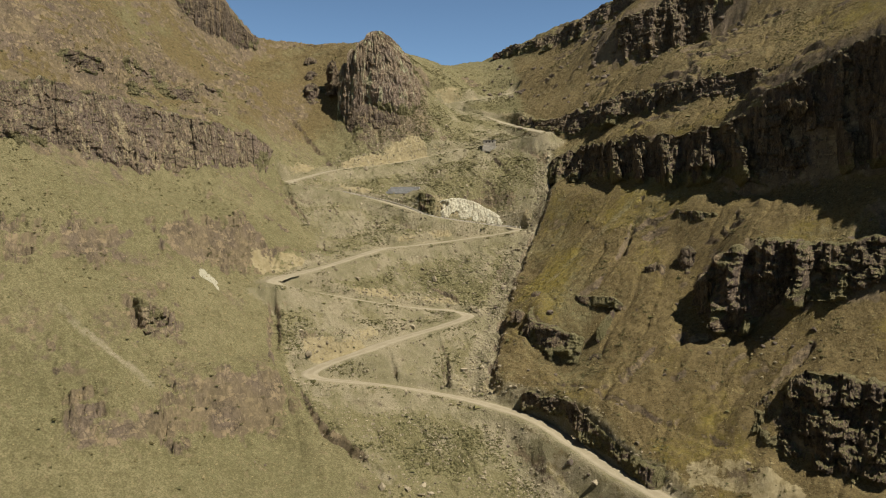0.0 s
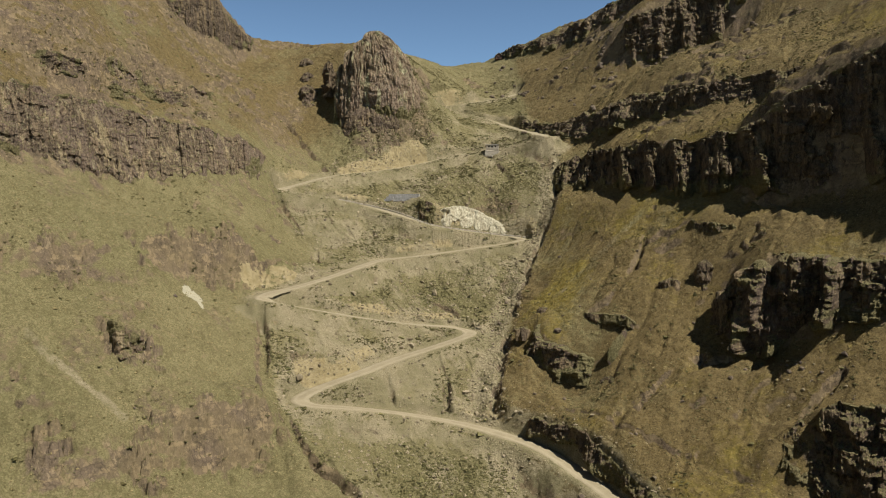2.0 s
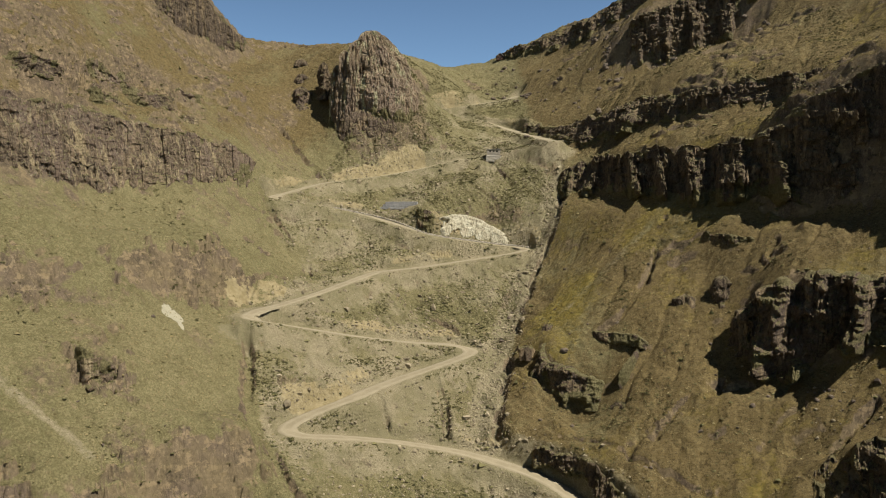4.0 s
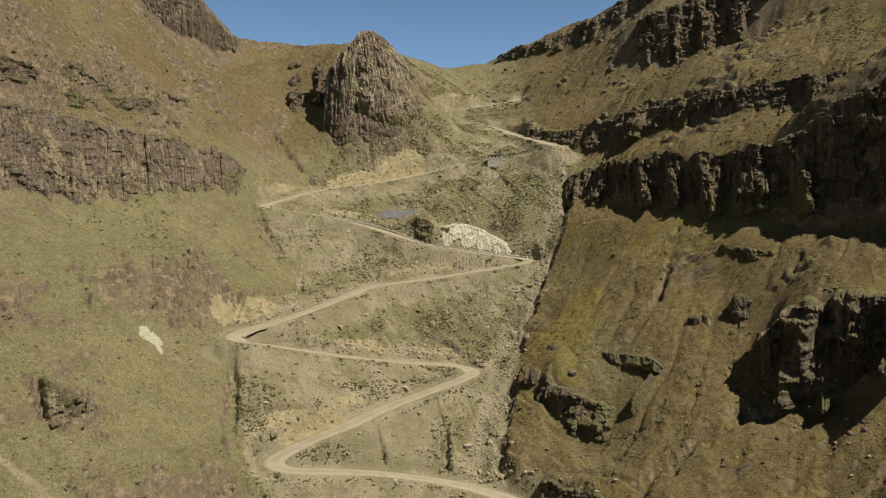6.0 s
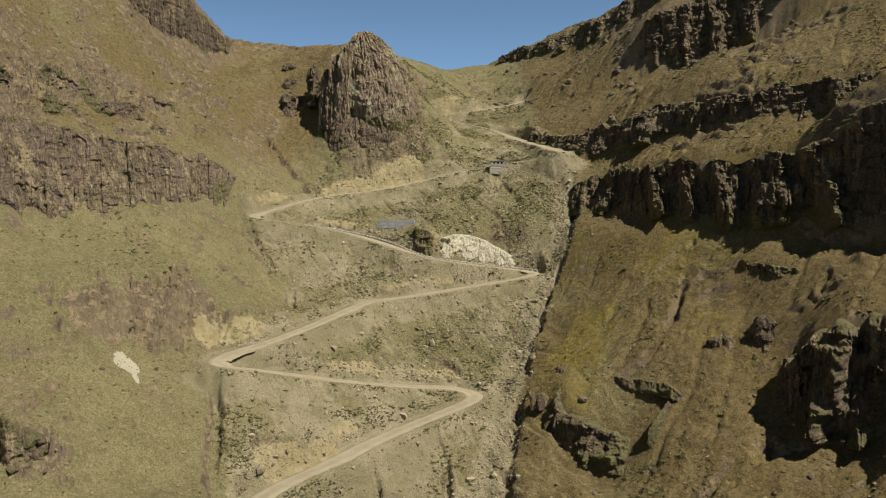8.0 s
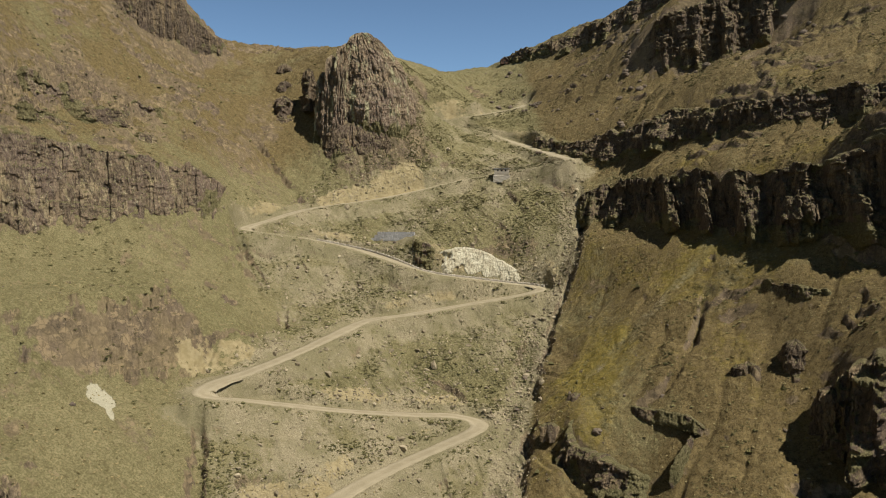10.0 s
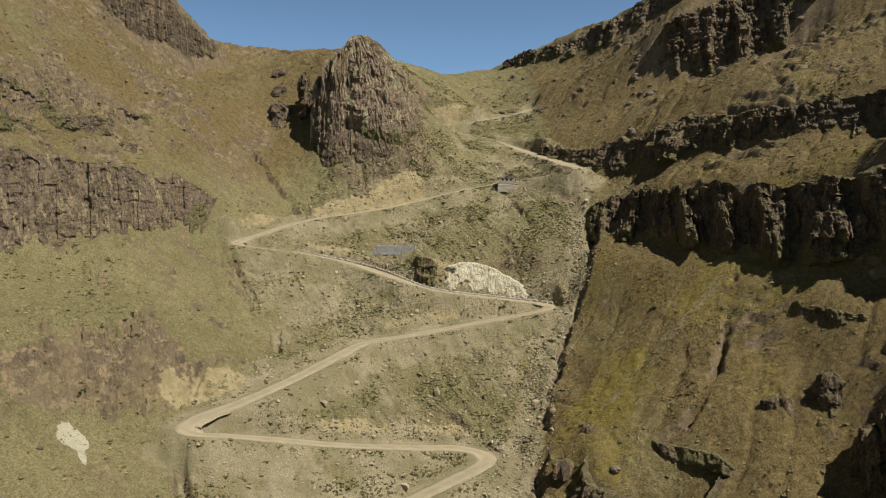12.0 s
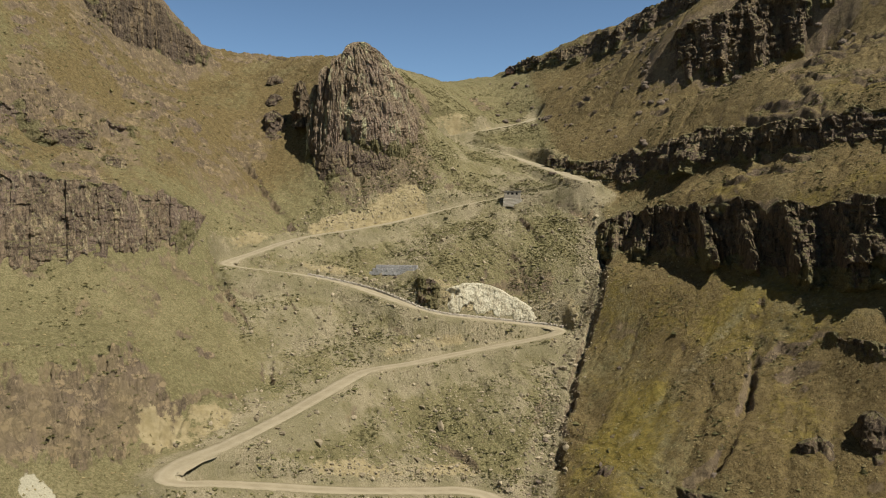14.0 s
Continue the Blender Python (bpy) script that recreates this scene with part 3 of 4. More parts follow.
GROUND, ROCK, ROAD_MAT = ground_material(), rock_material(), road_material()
# Basalt recipe with tones lifted 1.5 times, for the left cliff band and steps.
TAN_ROCK = rock_material("tan_lifted_rock", 1.5)
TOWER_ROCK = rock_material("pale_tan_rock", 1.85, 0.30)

# ---- ground sheet ----
def blob(cx_, cy_, rx, ry, turn=0.0):
    """1 in an ellipse on the plan, falling to 0 at its edge."""
    c, s = math.cos(radians(turn)), math.sin(radians(turn))
    u, v = (X - cx_) * c + (Y - cy_) * s, -(X - cx_) * s + (Y - cy_) * c
    return np.clip(1.5 - np.hypot(u / rx, v / ry), 0, 1)


gully_x = np.interp(Y, [170, 183, 196, 224, 240, 272, 297, 310, 338, 365, 420], [-14, -30, -42, -52, -52, -46, -63, -64, -53, -40, -20])
stream_x = np.interp(Y, [150, 181, 194, 207, 222, 236, 260, 281, 299, 320, 351, 400, 460], [44, 28, 21, 15, 12, 15, 20, 27, 34, 43, 48, 40, 44])
middle = smooth(-2, 3, X - gully_x) * smooth(-1, 2, stream_x - X) * smooth(150, 175, Y) * smooth(520, 400, Y)
trail_d, _ = stamp(along([(-88, 170, 37), (-82, 168, 34), (-75, 167, 29), (-66, 166, 25)], 0.4), 4.0)
chute_d, _ = stamp(along([(38, 257, 43), (52, 264, 53), (67, 271, 65), (75, 276, 72)], 0.5), 5.0)
bare = 0.6 * smooth(1.6, 0.3, trail_d) + 0.42 * smooth(4, 1, chute_d) + middle * (0.34 + 0.40 * fbm(X / 14, Y / 14, seed=41)) + 0.75 * smooth(7, 3.5, road_d) + 0.9 * smooth(6, 2, stream_d) * smooth(365, 350, Y)
steep = smooth(1.15, 1.9, slope)
rocky = steep * 0.9 * smooth(5, 9, road_d) + 0.28 * ledgy + 0.42 * smooth(0.1, 0.9, fbm(X / 15, Y / 15, octaves=4, seed=42)) * smooth(4, -6, X - gully_x)
talus = blob(-42, 294, 17, 9, 20) * smooth(-1, 3, X - gully_x + 6)
bare = np.maximum(bare, talus * (0.75 + 0.25 * fbm(X / 7, Y / 7, octaves=3, seed=59)))
above = np.where(road_d < 9, Z - road_z, 0)
fill = smooth(13.5, 6, road_d) * smooth(-0.4, -1.6, np.where(road_d < 14, Z - road_z, 0)) * smooth(430, 400, Y)
bare = np.maximum(bare, fill * (0.75 + 0.3 * fbm(X / 7, Y / 7, octaves=3, seed=43)))
clay = smooth(0.9, 2.2, above) * smooth(8.5, 6, road_d) * (0.30 + 0.5 * value_noise(X / 12, Y / 12, seed=44))
def near_scarp(pair, reach):
    """1 on the face between a scarp's rim and foot, 0 beyond reach."""
    top, low = along(pair[0], 0.5), along(pair[1], 0.5)
    low = np.stack([np.interp(np.linspace(0, 1, len(top)), np.linspace(0, 1, len(low)), low[:, k]) for k in range(3)], -1)
    d, _ = stamp((top + low) / 2, reach)
    return smooth(reach, 0.35 * reach, d)


for pair, reach in ((CUT_LOW, 4.2), (CUT_MID, 4.2), (CUT_HIGH, 5.6), (CLAY_BANK, 3.6), (CUT_TOP, 4.6)):
    clay = np.maximum(clay, near_scarp(pair, reach) * ((0.82 if pair in (CUT_LOW, CUT_HIGH) else 0.62) + 0.28 * fbm(X / 5, Y / 5, octaves=3, seed=90)))
bleached = np.maximum(0.95 * blob(-68, 214.5, 2.6, 3.2, 35), 0.8 * blob(-65.0, 211.5, 0.8, 2.4, 35))
# faces where the bedrock breaks through: short steps, cut by joints down the slope
faces = np.zeros(X.shape)
for pair, reach in ((FACE_A, 8), (FACE_D, 6), (FACE_E, 7), (FACE_C, 7.5), (FACE_B, 5), ((LEFT_LEDGE, LEFT_LEDGE), 8)):
    faces = np.maximum(faces, near_scarp(pair, reach))
faces = faces * smooth(-0.55, 0.35, fbm(X / 6, Y / 6, octaves=4, seed=49)) * smooth(4, 8, road_d)
joint = 1.3 * blocks(left_u + 0.8 * fbm(X / 3, Y / 3, seed=56), left_v, 2.1, 5.0, 57) + 0.6 * blocks(left_u, left_v, 0.9, 2.2, 58)
level = (Z + 1.6 * fbm(X / 5, Y / 5, octaves=3, seed=55) + joint) / 3.1
part_up = level - np.floor(level)
Z = Z + faces * (1.0 * (smooth(0.42, 0.60, part_up) - part_up) * 3.1 + 0.85 * joint)
riser = smooth(0.9, 1.9, np.hypot(*np.gradient(Z, xs, ys)))
rocky = np.maximum(rocky, faces * (0.30 + 0.55 * riser))
heath = 0.22 * smooth(30, 50, X) * smooth(212, 185, Y) + smooth(-1, 6, X - stream_x) * (0.66 + 0.3 * fbm(X / 20, Y / 20, octaves=3, seed=46) + 0.18 * smooth(85, 100, Z)) * smooth(560, 480, Y) + 0.10 + smooth(-40, -60, X) * smooth(88, 108, Z) * (0.78 + 0.35 * fbm(X / 18, Y / 18, octaves=3, seed=50))
olive = smooth(0, 8, X - stream_x) * smooth(330, 300, Y) * (0.20 + 0.35 * fbm(X / 16, Y / 16, seed=45)) + blob(42, 260, 9, 13) * 0.62
stony = np.clip(rocky, 0, 1) * smooth(4, 8, road_d)
Z = Z + stony * smooth(2.2, 1.2, slope) * (0.35 * fbm(X / 2.3, Y / 2.3, octaves=2, seed=47) + 0.35 * fbm(X / 1.1, Y / 1.1, octaves=2, seed=48))
ground = mesh_from("ground", np.stack([X, Y, Z], -1).reshape(-1, 3), grid_faces(*X.shape)[:, ::-1], GROUND, True,
                   {"rock": rocky, "scree": np.clip(bare, 0, 1), "clay": clay, "bleached": bleached, "olive": olive, "heath": heath})
tagged(ground, "dry olive grass slopes with scree and dark rock", "mountain ground", kind="structure")


def ground_z(x, y):
    i = np.clip(np.searchsorted(xs, x) - 1, 0, len(xs) - 2)
    j = np.clip(np.searchsorted(ys, y) - 1, 0, len(ys) - 2)
    u, v = (x - xs[i]) / (xs[i + 1] - xs[i]), (y - ys[j]) / (ys[j + 1] - ys[j])
    return (Z[i, j] * (1 - u) + Z[i + 1, j] * u) * (1 - v) + (Z[i, j + 1] * (1 - u) + Z[i + 1, j + 1] * u) * v


# ---- road ----
def build_road():
    line = np.vstack([along(r, 0.8)[(1 if k else 0):] for k, r in enumerate((ROAD, ROAD_2, ROAD_3, ROAD_4))])
    for _ in range(6):
        line[1:-1] = (line[:-2] + 2 * line[1:-1] + line[2:]) / 4
    d = np.gradient(line[:, :2], axis=0)
    d /= np.linalg.norm(d, axis=1)[:, None]
    side = np.stack([d[:, 1], -d[:, 0]], -1)
    n = len(line)
    s = np.arange(n) * 0.8
    us = np.array([-1, -0.8, -0.5, -0.2, 0.2, 0.5, 0.8, 1.0])
    half = 2.7 + 0.35 * value_noise(s / 9, 1.5, seed=51)
    co, track = [], []
    for u in us:
        wob = (0.35 * value_noise(s / 1.9, u * 7, seed=52) if abs(u) == 1 else 0)
        p = line[:, :2] + side * (u * (half + wob))[:, None]
        z = np.maximum(line[:, 2], ground_z(p[:, 0], p[:, 1]) if abs(u) < 1 else line[:, 2]) + 0.09 - 0.28 * (abs(u) == 1) + 0.02 * value_noise(s / 2, u * 3, seed=53)
        co.append(np.c_[p, z])
        track.append(np.full(n, 1.0 if abs(u) == 0.5 else 0.0))
    co, track = np.stack(co, 1), np.stack(track, 1)
    ob = mesh_from("road", co.reshape(-1, 3), grid_faces(n, len(us)), ROAD_MAT, True, {"track": track})
    tagged(ob, "pale dusty gravel road with wheel tracks climbing in hairpins", "road", kind="structure")


build_road()


# ---- rock ----
def pieces(name, kind, co, material, widths, wrap=False, edge=None):
    """An empty with a strip of rock under it, split along its cracks into separate pieces."""
    m, n = co.shape[:2]
    low = co[0].mean(0)
    thing = new(name)
    thing.location = low
    cuts = [0]
    while cuts[-1] < n - 1:
        nxt = cuts[-1] + int(widths * rng_rock.uniform(0.6, 1.5))
        cuts.append(nxt if nxt < n - widths * 0.5 else n - 1)
    edge = np.ones(co.shape[:2]) if edge is None else edge
    ring = np.concatenate([co, co[:, :1]], 1) if wrap else co
    rim_edge = np.concatenate([edge, edge[:, :1]], 1) if wrap else edge
    if wrap:
        cuts[-1] = n
    for a, b in zip(cuts[:-1], cuts[1:]):
        ob = mesh_from(kind, (ring[:, a:b + 1] - low).reshape(-1, 3), grid_faces(m, b - a + 1), material, False, {"edge": rim_edge[:, a:b + 1]})
        ob.parent = thing
    return thing


rng_rock = np.random.default_rng(3)


def cliff(name, rim, foot, label, flute=1.6, jut=1.2, seed=0, step=0.32, sink=4.5, material=None, category="cliff", group="rock bands", rise=1.0, ragged=0.55, ends=14.0, piece=14.0, tall=1.0, strata=0.5, ribs=0.0):
    """A band of rock standing out of the slope: columns, cracks and ledges between a foot and a rim."""
    length = np.sum(np.linalg.norm(np.diff(np.array(rim, float), axis=0), axis=1))
    n = int(length / step)
    r, f = along(rim, 0.5), along(foot, 0.5)
    u = np.linspace(0, 1, n)
    r = np.stack([np.interp(u, np.linspace(0, 1, len(r)), r[:, k]) for k in range(3)], -1)
    f = np.stack([np.interp(u, np.linspace(0, 1, len(f)), f[:, k]) for k in range(3)], -1)
    high = r[:, 2] - f[:, 2]
    m = max(10, int(np.mean(high + sink * 2) / step))
    out = f[:, :2] - r[:, :2]
    out /= np.maximum(np.linalg.norm(out, axis=1), 0.01)[:, None]
    s = u * length
    side_gap = np.minimum(s, length - s)
    fade = smooth(0, min(ends, length * 0.3), side_gap)
    rim_z = r[:, 2] + 1.5 * rise * fbm(s / 6, 0.3, octaves=3, seed=seed + 5) + 0.4 * rise * np.round(1.5 * value_noise(s / 3, 0.4, seed=seed + 9))
    foot_z = f[:, 2] - sink + 1.5 * rise * fbm(s / 9, 0.7, octaves=2, seed=seed + 6)
    co, blend = np.empty((m, n, 3)), np.empty((m, n))
    for k, t in enumerate(np.linspace(0, 1, m)):
        z = foot_z + (rim_z - foot_z) * min(t / 0.9, 1.0)
        lean = np.interp(t, [0, 0.07, 0.28, 0.9, 1.0], [0.75, 0.16, 0.26, 0.72, 1.35])
        base = f[:, :2] + (r[:, :2] - f[:, :2]) * lean
        bend = s + 0.7 * fbm(s / 4, z / 7, octaves=2, seed=seed + 7)
        zz = z + 0.6 * fbm(s / 3, z / 3, octaves=2, seed=seed + 10)
        col = flute * (0.75 * fbm(bend / 13, z / 30, octaves=2, seed=seed + 8) + 0.42 * blocks(bend, zz, 4.3, 10.0 * tall, seed) + 0.30 * blocks(bend, zz, 1.9, 4.2 * tall, seed + 20))
        block = 0.8 * blocks(bend, zz, 0.85, 1.5 * tall, seed + 40)
        chip = 0.30 * min(1, rise + 0.3) * fbm(s / 1.1, z / 1.3, octaves=3, seed=seed + 3, gain=0.6)
        shelf = strata * (0.8 * blocks(s + 1.5 * fbm(s / 5, z / 9, octaves=2, seed=seed + 15), zz + 0.05 * s, 9.0, 3.1, seed + 60) + 0.45 * blocks(bend, zz, 3.1, 1.3, seed + 70) + 0.55 * fbm(s / 2.6, z / 2.2, octaves=3, seed=seed + 16, gain=0.6))
        spur = ribs * smooth(0.15, 0.62, value_noise(s / 4.6 + 0.25 * value_noise(z / 5, 0.2, seed=seed + 17), z / 26, seed=seed + 18)) * np.clip(rim_z - z, 0, 14)
        d = (jut + col + shelf + spur + 0.24 * rise * block + chip) * np.interp(t, [0, 0.1, 0.88, 1], [0.8, 1, 1, -1.2])
        edge = np.minimum(side_gap / 5.0, (t - 0.12) * 4.0) + 0.9 * fbm(s / 4.5, z / 4.5, octaves=3, seed=seed + 12)
        d = d - ragged * 1.6 * smooth(0.75, -0.1, edge) - (1 - fade) * (1.5 + jut + 0.4 * np.linalg.norm(r[:, :2] - f[:, :2], axis=1))
        blend[k] = np.minimum(side_gap / 14.0, np.minimum((z - f[:, 2] + 0.5) / 4.0, (rim_z - z) / 2.5 + 0.35)) + 0.75 * fbm(s / 3.5, z / 3.5, octaves=3, seed=seed + 13)
        co[k, :, :2] = base + out * d[:, None]
        co[k, :, 2] = z - 1.8 * max(0, t - 0.94) / 0.06 + 0.15 * chip - (1 - fade) * 1.5
    return tagged(pieces(name, "rock_face", co, material or ROCK, piece / step, False, np.clip(blend, 0, 1)), label, category, group)


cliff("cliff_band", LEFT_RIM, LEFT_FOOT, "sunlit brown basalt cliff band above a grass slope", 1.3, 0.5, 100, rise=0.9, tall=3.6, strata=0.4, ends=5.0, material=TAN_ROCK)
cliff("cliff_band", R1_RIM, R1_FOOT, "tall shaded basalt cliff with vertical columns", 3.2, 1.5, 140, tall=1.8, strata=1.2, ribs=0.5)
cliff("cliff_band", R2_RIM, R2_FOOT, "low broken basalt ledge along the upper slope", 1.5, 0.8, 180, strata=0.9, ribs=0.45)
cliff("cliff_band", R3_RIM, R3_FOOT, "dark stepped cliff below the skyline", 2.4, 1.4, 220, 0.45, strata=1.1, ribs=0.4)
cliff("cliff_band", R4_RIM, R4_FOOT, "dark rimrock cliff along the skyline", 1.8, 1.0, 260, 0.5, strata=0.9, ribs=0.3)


def pillar(thing, name, centre, wide, deep, low, seed, material=None, corner=3.4, label=""):
    """One jointed mass of rock: half widths and half depths by height, with blocks, joints and shelves."""
    zs = np.array([w[0] for w in wide], float)
    big = max(max(w[1] for w in wide), max(w[1] for w in deep))
    n, m = int(2 * np.pi * big / 0.33), int((zs[-1] - zs[0]) / 0.33)
    th = np.linspace(0, 2 * np.pi, n, endpoint=False) - np.pi / 2
    ca, sa = np.cos(th), np.sin(th)
    rr = (np.abs(ca) ** corner + np.abs(sa) ** corner) ** (-1 / corner)
    co, blend = np.empty((m, n, 3)), np.empty((m, n))
    for k, z in enumerate(np.linspace(zs[0], zs[-1], m)):
        w = np.interp(z, zs, [q[1] for q in wide])
        mx = np.interp(z, zs, [q[2] for q in wide])
        d = np.interp(z, [q[0] for q in deep], [q[1] for q in deep])
        zz = z + 1.6 * fbm(ca * 2.5, sa * 2.5, octaves=3, seed=seed)
        arc = th * big + 0.9 * fbm(th * 5, zz / 8, octaves=3, seed=seed + 1)
        a = 0.7 * fbm(ca * 2.6, sa * 2.6, zz / 9, octaves=3, seed=seed + 2) + 0.32 * blocks(arc, zz, 3.7, 11.0, seed + 3) + 0.22 * blocks(arc, zz, 1.7, 5.6, seed + 4)
        a = a + 0.20 * blocks(arc, zz, 0.8, 1.9, seed + 5) + 0.34 * blocks(arc, zz, 7.5, 2.4, seed + 6) + 0.34 * fbm(ca * 14, sa * 14, zz / 2.2, octaves=3, seed=seed + 7, gain=0.6)
        a = a * min(1, (zs[-1] - z) / 3.0 + 0.05)
        blend[k] = np.clip((z - low) / 4.0 + 0.6 * fbm(ca * 6, sa * 6, zz / 5, seed=seed + 8), 0, 1)
        top = min(1.0, (zs[-1] - z) / 1.0)
        co[k] = np.stack([mx + w * rr * ca + ca * a, centre + d * rr * sa + sa * a, z + 0.7 * top * fbm(ca * 5, sa * 5, z / 4, seed=seed + 9)], -1)
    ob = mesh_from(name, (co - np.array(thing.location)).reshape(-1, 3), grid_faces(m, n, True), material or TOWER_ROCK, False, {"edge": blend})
    ob.parent = thing
    if label:
        ob["label"] = label


def tower():
    """The rock tower at the valley's head: a domed main mass, steep ribs on its shaded side, a ledge at its foot."""
    thing = new("rock_tower")
    thing.location = (-34, 366, 100)
    pillar(thing, "dome", 377, [(97, 15, -25.8), (123, 14.4, -26.0), (134, 13.2, -27.2), (142, 11.6, -28.8), (148, 9.2, -30.6), (152.5, 6.4, -32.3), (155.2, 3.9, -33.4), (156.8, 0.05, -33.7)],
           [(97, 17), (123, 16), (132, 13.2), (140, 10.2), (148, 7.0), (153, 4.2), (156.8, 0.05)], 116, 300, corner=2.3, label="rounded tan dome with fine upright joints")
    pillar(thing, "rib", 371, [(98, 5, -42), (118, 3.9, -41.6), (140, 2.9, -40.8), (148, 2.4, -39.6), (151, 0.05, -39.4)], [(98, 11), (118, 9), (140, 6), (148, 3.5), (151, 0.05)], 105, 320)
    pillar(thing, "rib", 372, [(98, 4, -45.6), (118, 2.8, -46.2), (138, 2.5, -45.2), (144.5, 1.5, -45.0), (146.5, 0.05, -44.9)], [(98, 9.5), (118, 8), (138, 5), (144.5, 3), (146.5, 0.05)], 108, 340)
    pillar(thing, "rib", 373, [(100, 3.4, -49.3), (120, 2.5, -49.4), (133, 1.8, -49.2), (138, 1.2, -49.0), (140, 0.05, -48.9)], [(100, 7.5), (120, 5.5), (133, 3.5), (138, 2), (140, 0.05)], 112, 360)
    pillar(thing, "ledge", 369, [(92, 18, -33), (106, 15.8, -33), (113, 13.8, -33.4), (116.5, 10.8, -34), (118.6, 5.5, -34.6), (119.6, 0.05, -34.6)], [(92, 15), (106, 12.0), (113, 9.6), (116.5, 7.4), (118.6, 4.0), (119.6, 0.05)], 103, 380, ROCK, corner=2.6, label="brown layered ledge with grass at the foot")
    tagged(thing, "tall jointed tan brown rock tower at the valley head", "rock tower")


tower()


def outcrop(at, size, turn, label, seed, rough=1.0):
    """A knuckle of jointed rock, sunk into the slope."""
    w, d, h = size
    n = max(36, int(2 * np.pi * max(w, d) / 0.3))
    m = max(14, int(h / 0.3))
    th = np.linspace(0, 2 * np.pi, n, endpoint=False)
    ca, sa = np.cos(th), np.sin(th)
    rr = (np.abs(ca) ** 3 + np.abs(sa) ** 3) ** (-1 / 3)
    c, s = math.cos(radians(turn)), math.sin(radians(turn))
    co = np.empty((m, n, 3))
    for k, t in enumerate(np.linspace(0, 1, m)):
        q = np.interp(t, [0, 0.5, 0.8, 0.93, 1], [1.1, 0.95, 0.76, 0.5, 0.01])
        big = 1 + 0.3 * fbm(ca * 1.3 + seed, sa * 1.3, t * 0.8, octaves=2, seed=seed)
        a = rough * (0.5 * fbm(ca * w / 1.6, sa * d / 1.6, t * h / 3, octaves=3, seed=seed + 2) + 0.3 * np.round(2 * value_noise(ca * w / 2, sa * d / 2, t * h / 1.6, seed=seed + 3)))
        a = a * min(1, 4 * (1 - t) + 0.1)
        x, y = (w * q * rr * big + a) * ca, (d * q * rr * big + a) * sa
        z = h * t + 0.3 * rough * fbm(ca * 3, sa * 3, t * 4, seed=seed + 4)
        co[k] = np.stack([x * c - y * s, x * s + y * c, z], -1)
    ob = mesh_from("rock_outcrop", co.reshape(-1, 3), grid_faces(m, n, True), ROCK, False, {"edge": np.ones(m * n)})
    ob.location = at
    return tagged(ob, label, "rock outcrop", "rock outcrops")


outcrop((67.5, 234, 40), (3.4, 3.0, 7.5), 20, "squat dark rock knob in the grass", 640)
outcrop((76.5, 231, 43), (3.0, 3.4, 10.0), -20, "upright dark rock knob in the grass", 650)
outcrop((77.2, 217.5, 33.5), (3.4, 3.0, 12.0), 30, "rounded rock knuckle at the buttress end", 655, 1.4)
outcrop((80.5, 212.5, 28.5), (3.8, 3.2, 15.0), -15, "fluted rock knuckle at the buttress foot", 660, 1.4)
outcrop((85.5, 208, 29), (3.6, 2.8, 12.0), 25, "broken rock knuckle below the buttress", 665, 1.4)
outcrop((36, 261, 37.5), (1.6, 1.4, 3.0), 10, "single dark rock standing in the grass", 670, 0.6)
outcrop((32, 250, 33.5), (2.2, 1.6, 3.5), 30, "weathered rock at the stream's edge", 680, 0.7)
outcrop((24, 241, 28), (2.4, 1.8, 4.0), 60, "dark rock above the stream bed", 690, 0.7)
outcrop((45.5, 215.5, 16.8), (2.0, 3.2, 5.2), 35, "broken dark rock at the knob's toe", 700, 0.8)
outcrop((-68.3, 388, 118), (4.8, 5.4, 14.5), 15, "dark rock fin beside the tower", 710, 1.7)
outcrop((-57.2, 385, 125), (2.6, 5.6, 18.5), 30, "thin tan rock flake beside the tower", 720, 1.7)
outcrop((-70.4, 402, 136.5), (3.4, 2.4, 5.0), 30, "low dark rock in the grass above the tower's cleft", 730)
outcrop((-73.5, 418, 148), (3.4, 2.4, 4.5), 10, "rounded dark rock in the grass under the saddle", 740)


def earth_material(name, dark, light, pale):
    n = Nodes(name)
    a = n.noise(0.5, 5, 0.6, n.scaled(1, 1, 0.5), 0.3, 0.7)
    b = n.noise(3.0, 5, 0.7, None, 0.3, 0.7)
    c = n.mix(a, dark, light)
    c = n.mix(n.math("MULTIPLY", b, 0.45), c, pale)
    return n.finish(c, b, 0.7, 0.3)


PALE_ROCK = earth_material("bleached_rock", (0.28, 0.24, 0.15), (0.46, 0.42, 0.30), (0.58, 0.55, 0.43))
CLAY_EARTH = earth_material("yellow_clay", (0.21, 0.152, 0.072), (0.29, 0.22, 0.112), (0.35, 0.28, 0.16))

small = dict(step=0.3, sink=2.0, ends=3.0, piece=7.0, category="rock outcrop", group="rock outcrops")
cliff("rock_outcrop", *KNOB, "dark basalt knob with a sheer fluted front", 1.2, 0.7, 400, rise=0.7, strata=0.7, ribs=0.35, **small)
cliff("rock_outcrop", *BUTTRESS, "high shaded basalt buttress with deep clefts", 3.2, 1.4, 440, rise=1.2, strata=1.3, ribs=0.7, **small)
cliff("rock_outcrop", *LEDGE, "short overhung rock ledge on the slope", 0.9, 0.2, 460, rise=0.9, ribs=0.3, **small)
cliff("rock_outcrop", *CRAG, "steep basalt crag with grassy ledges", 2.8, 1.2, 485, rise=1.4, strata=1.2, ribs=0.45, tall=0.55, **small)
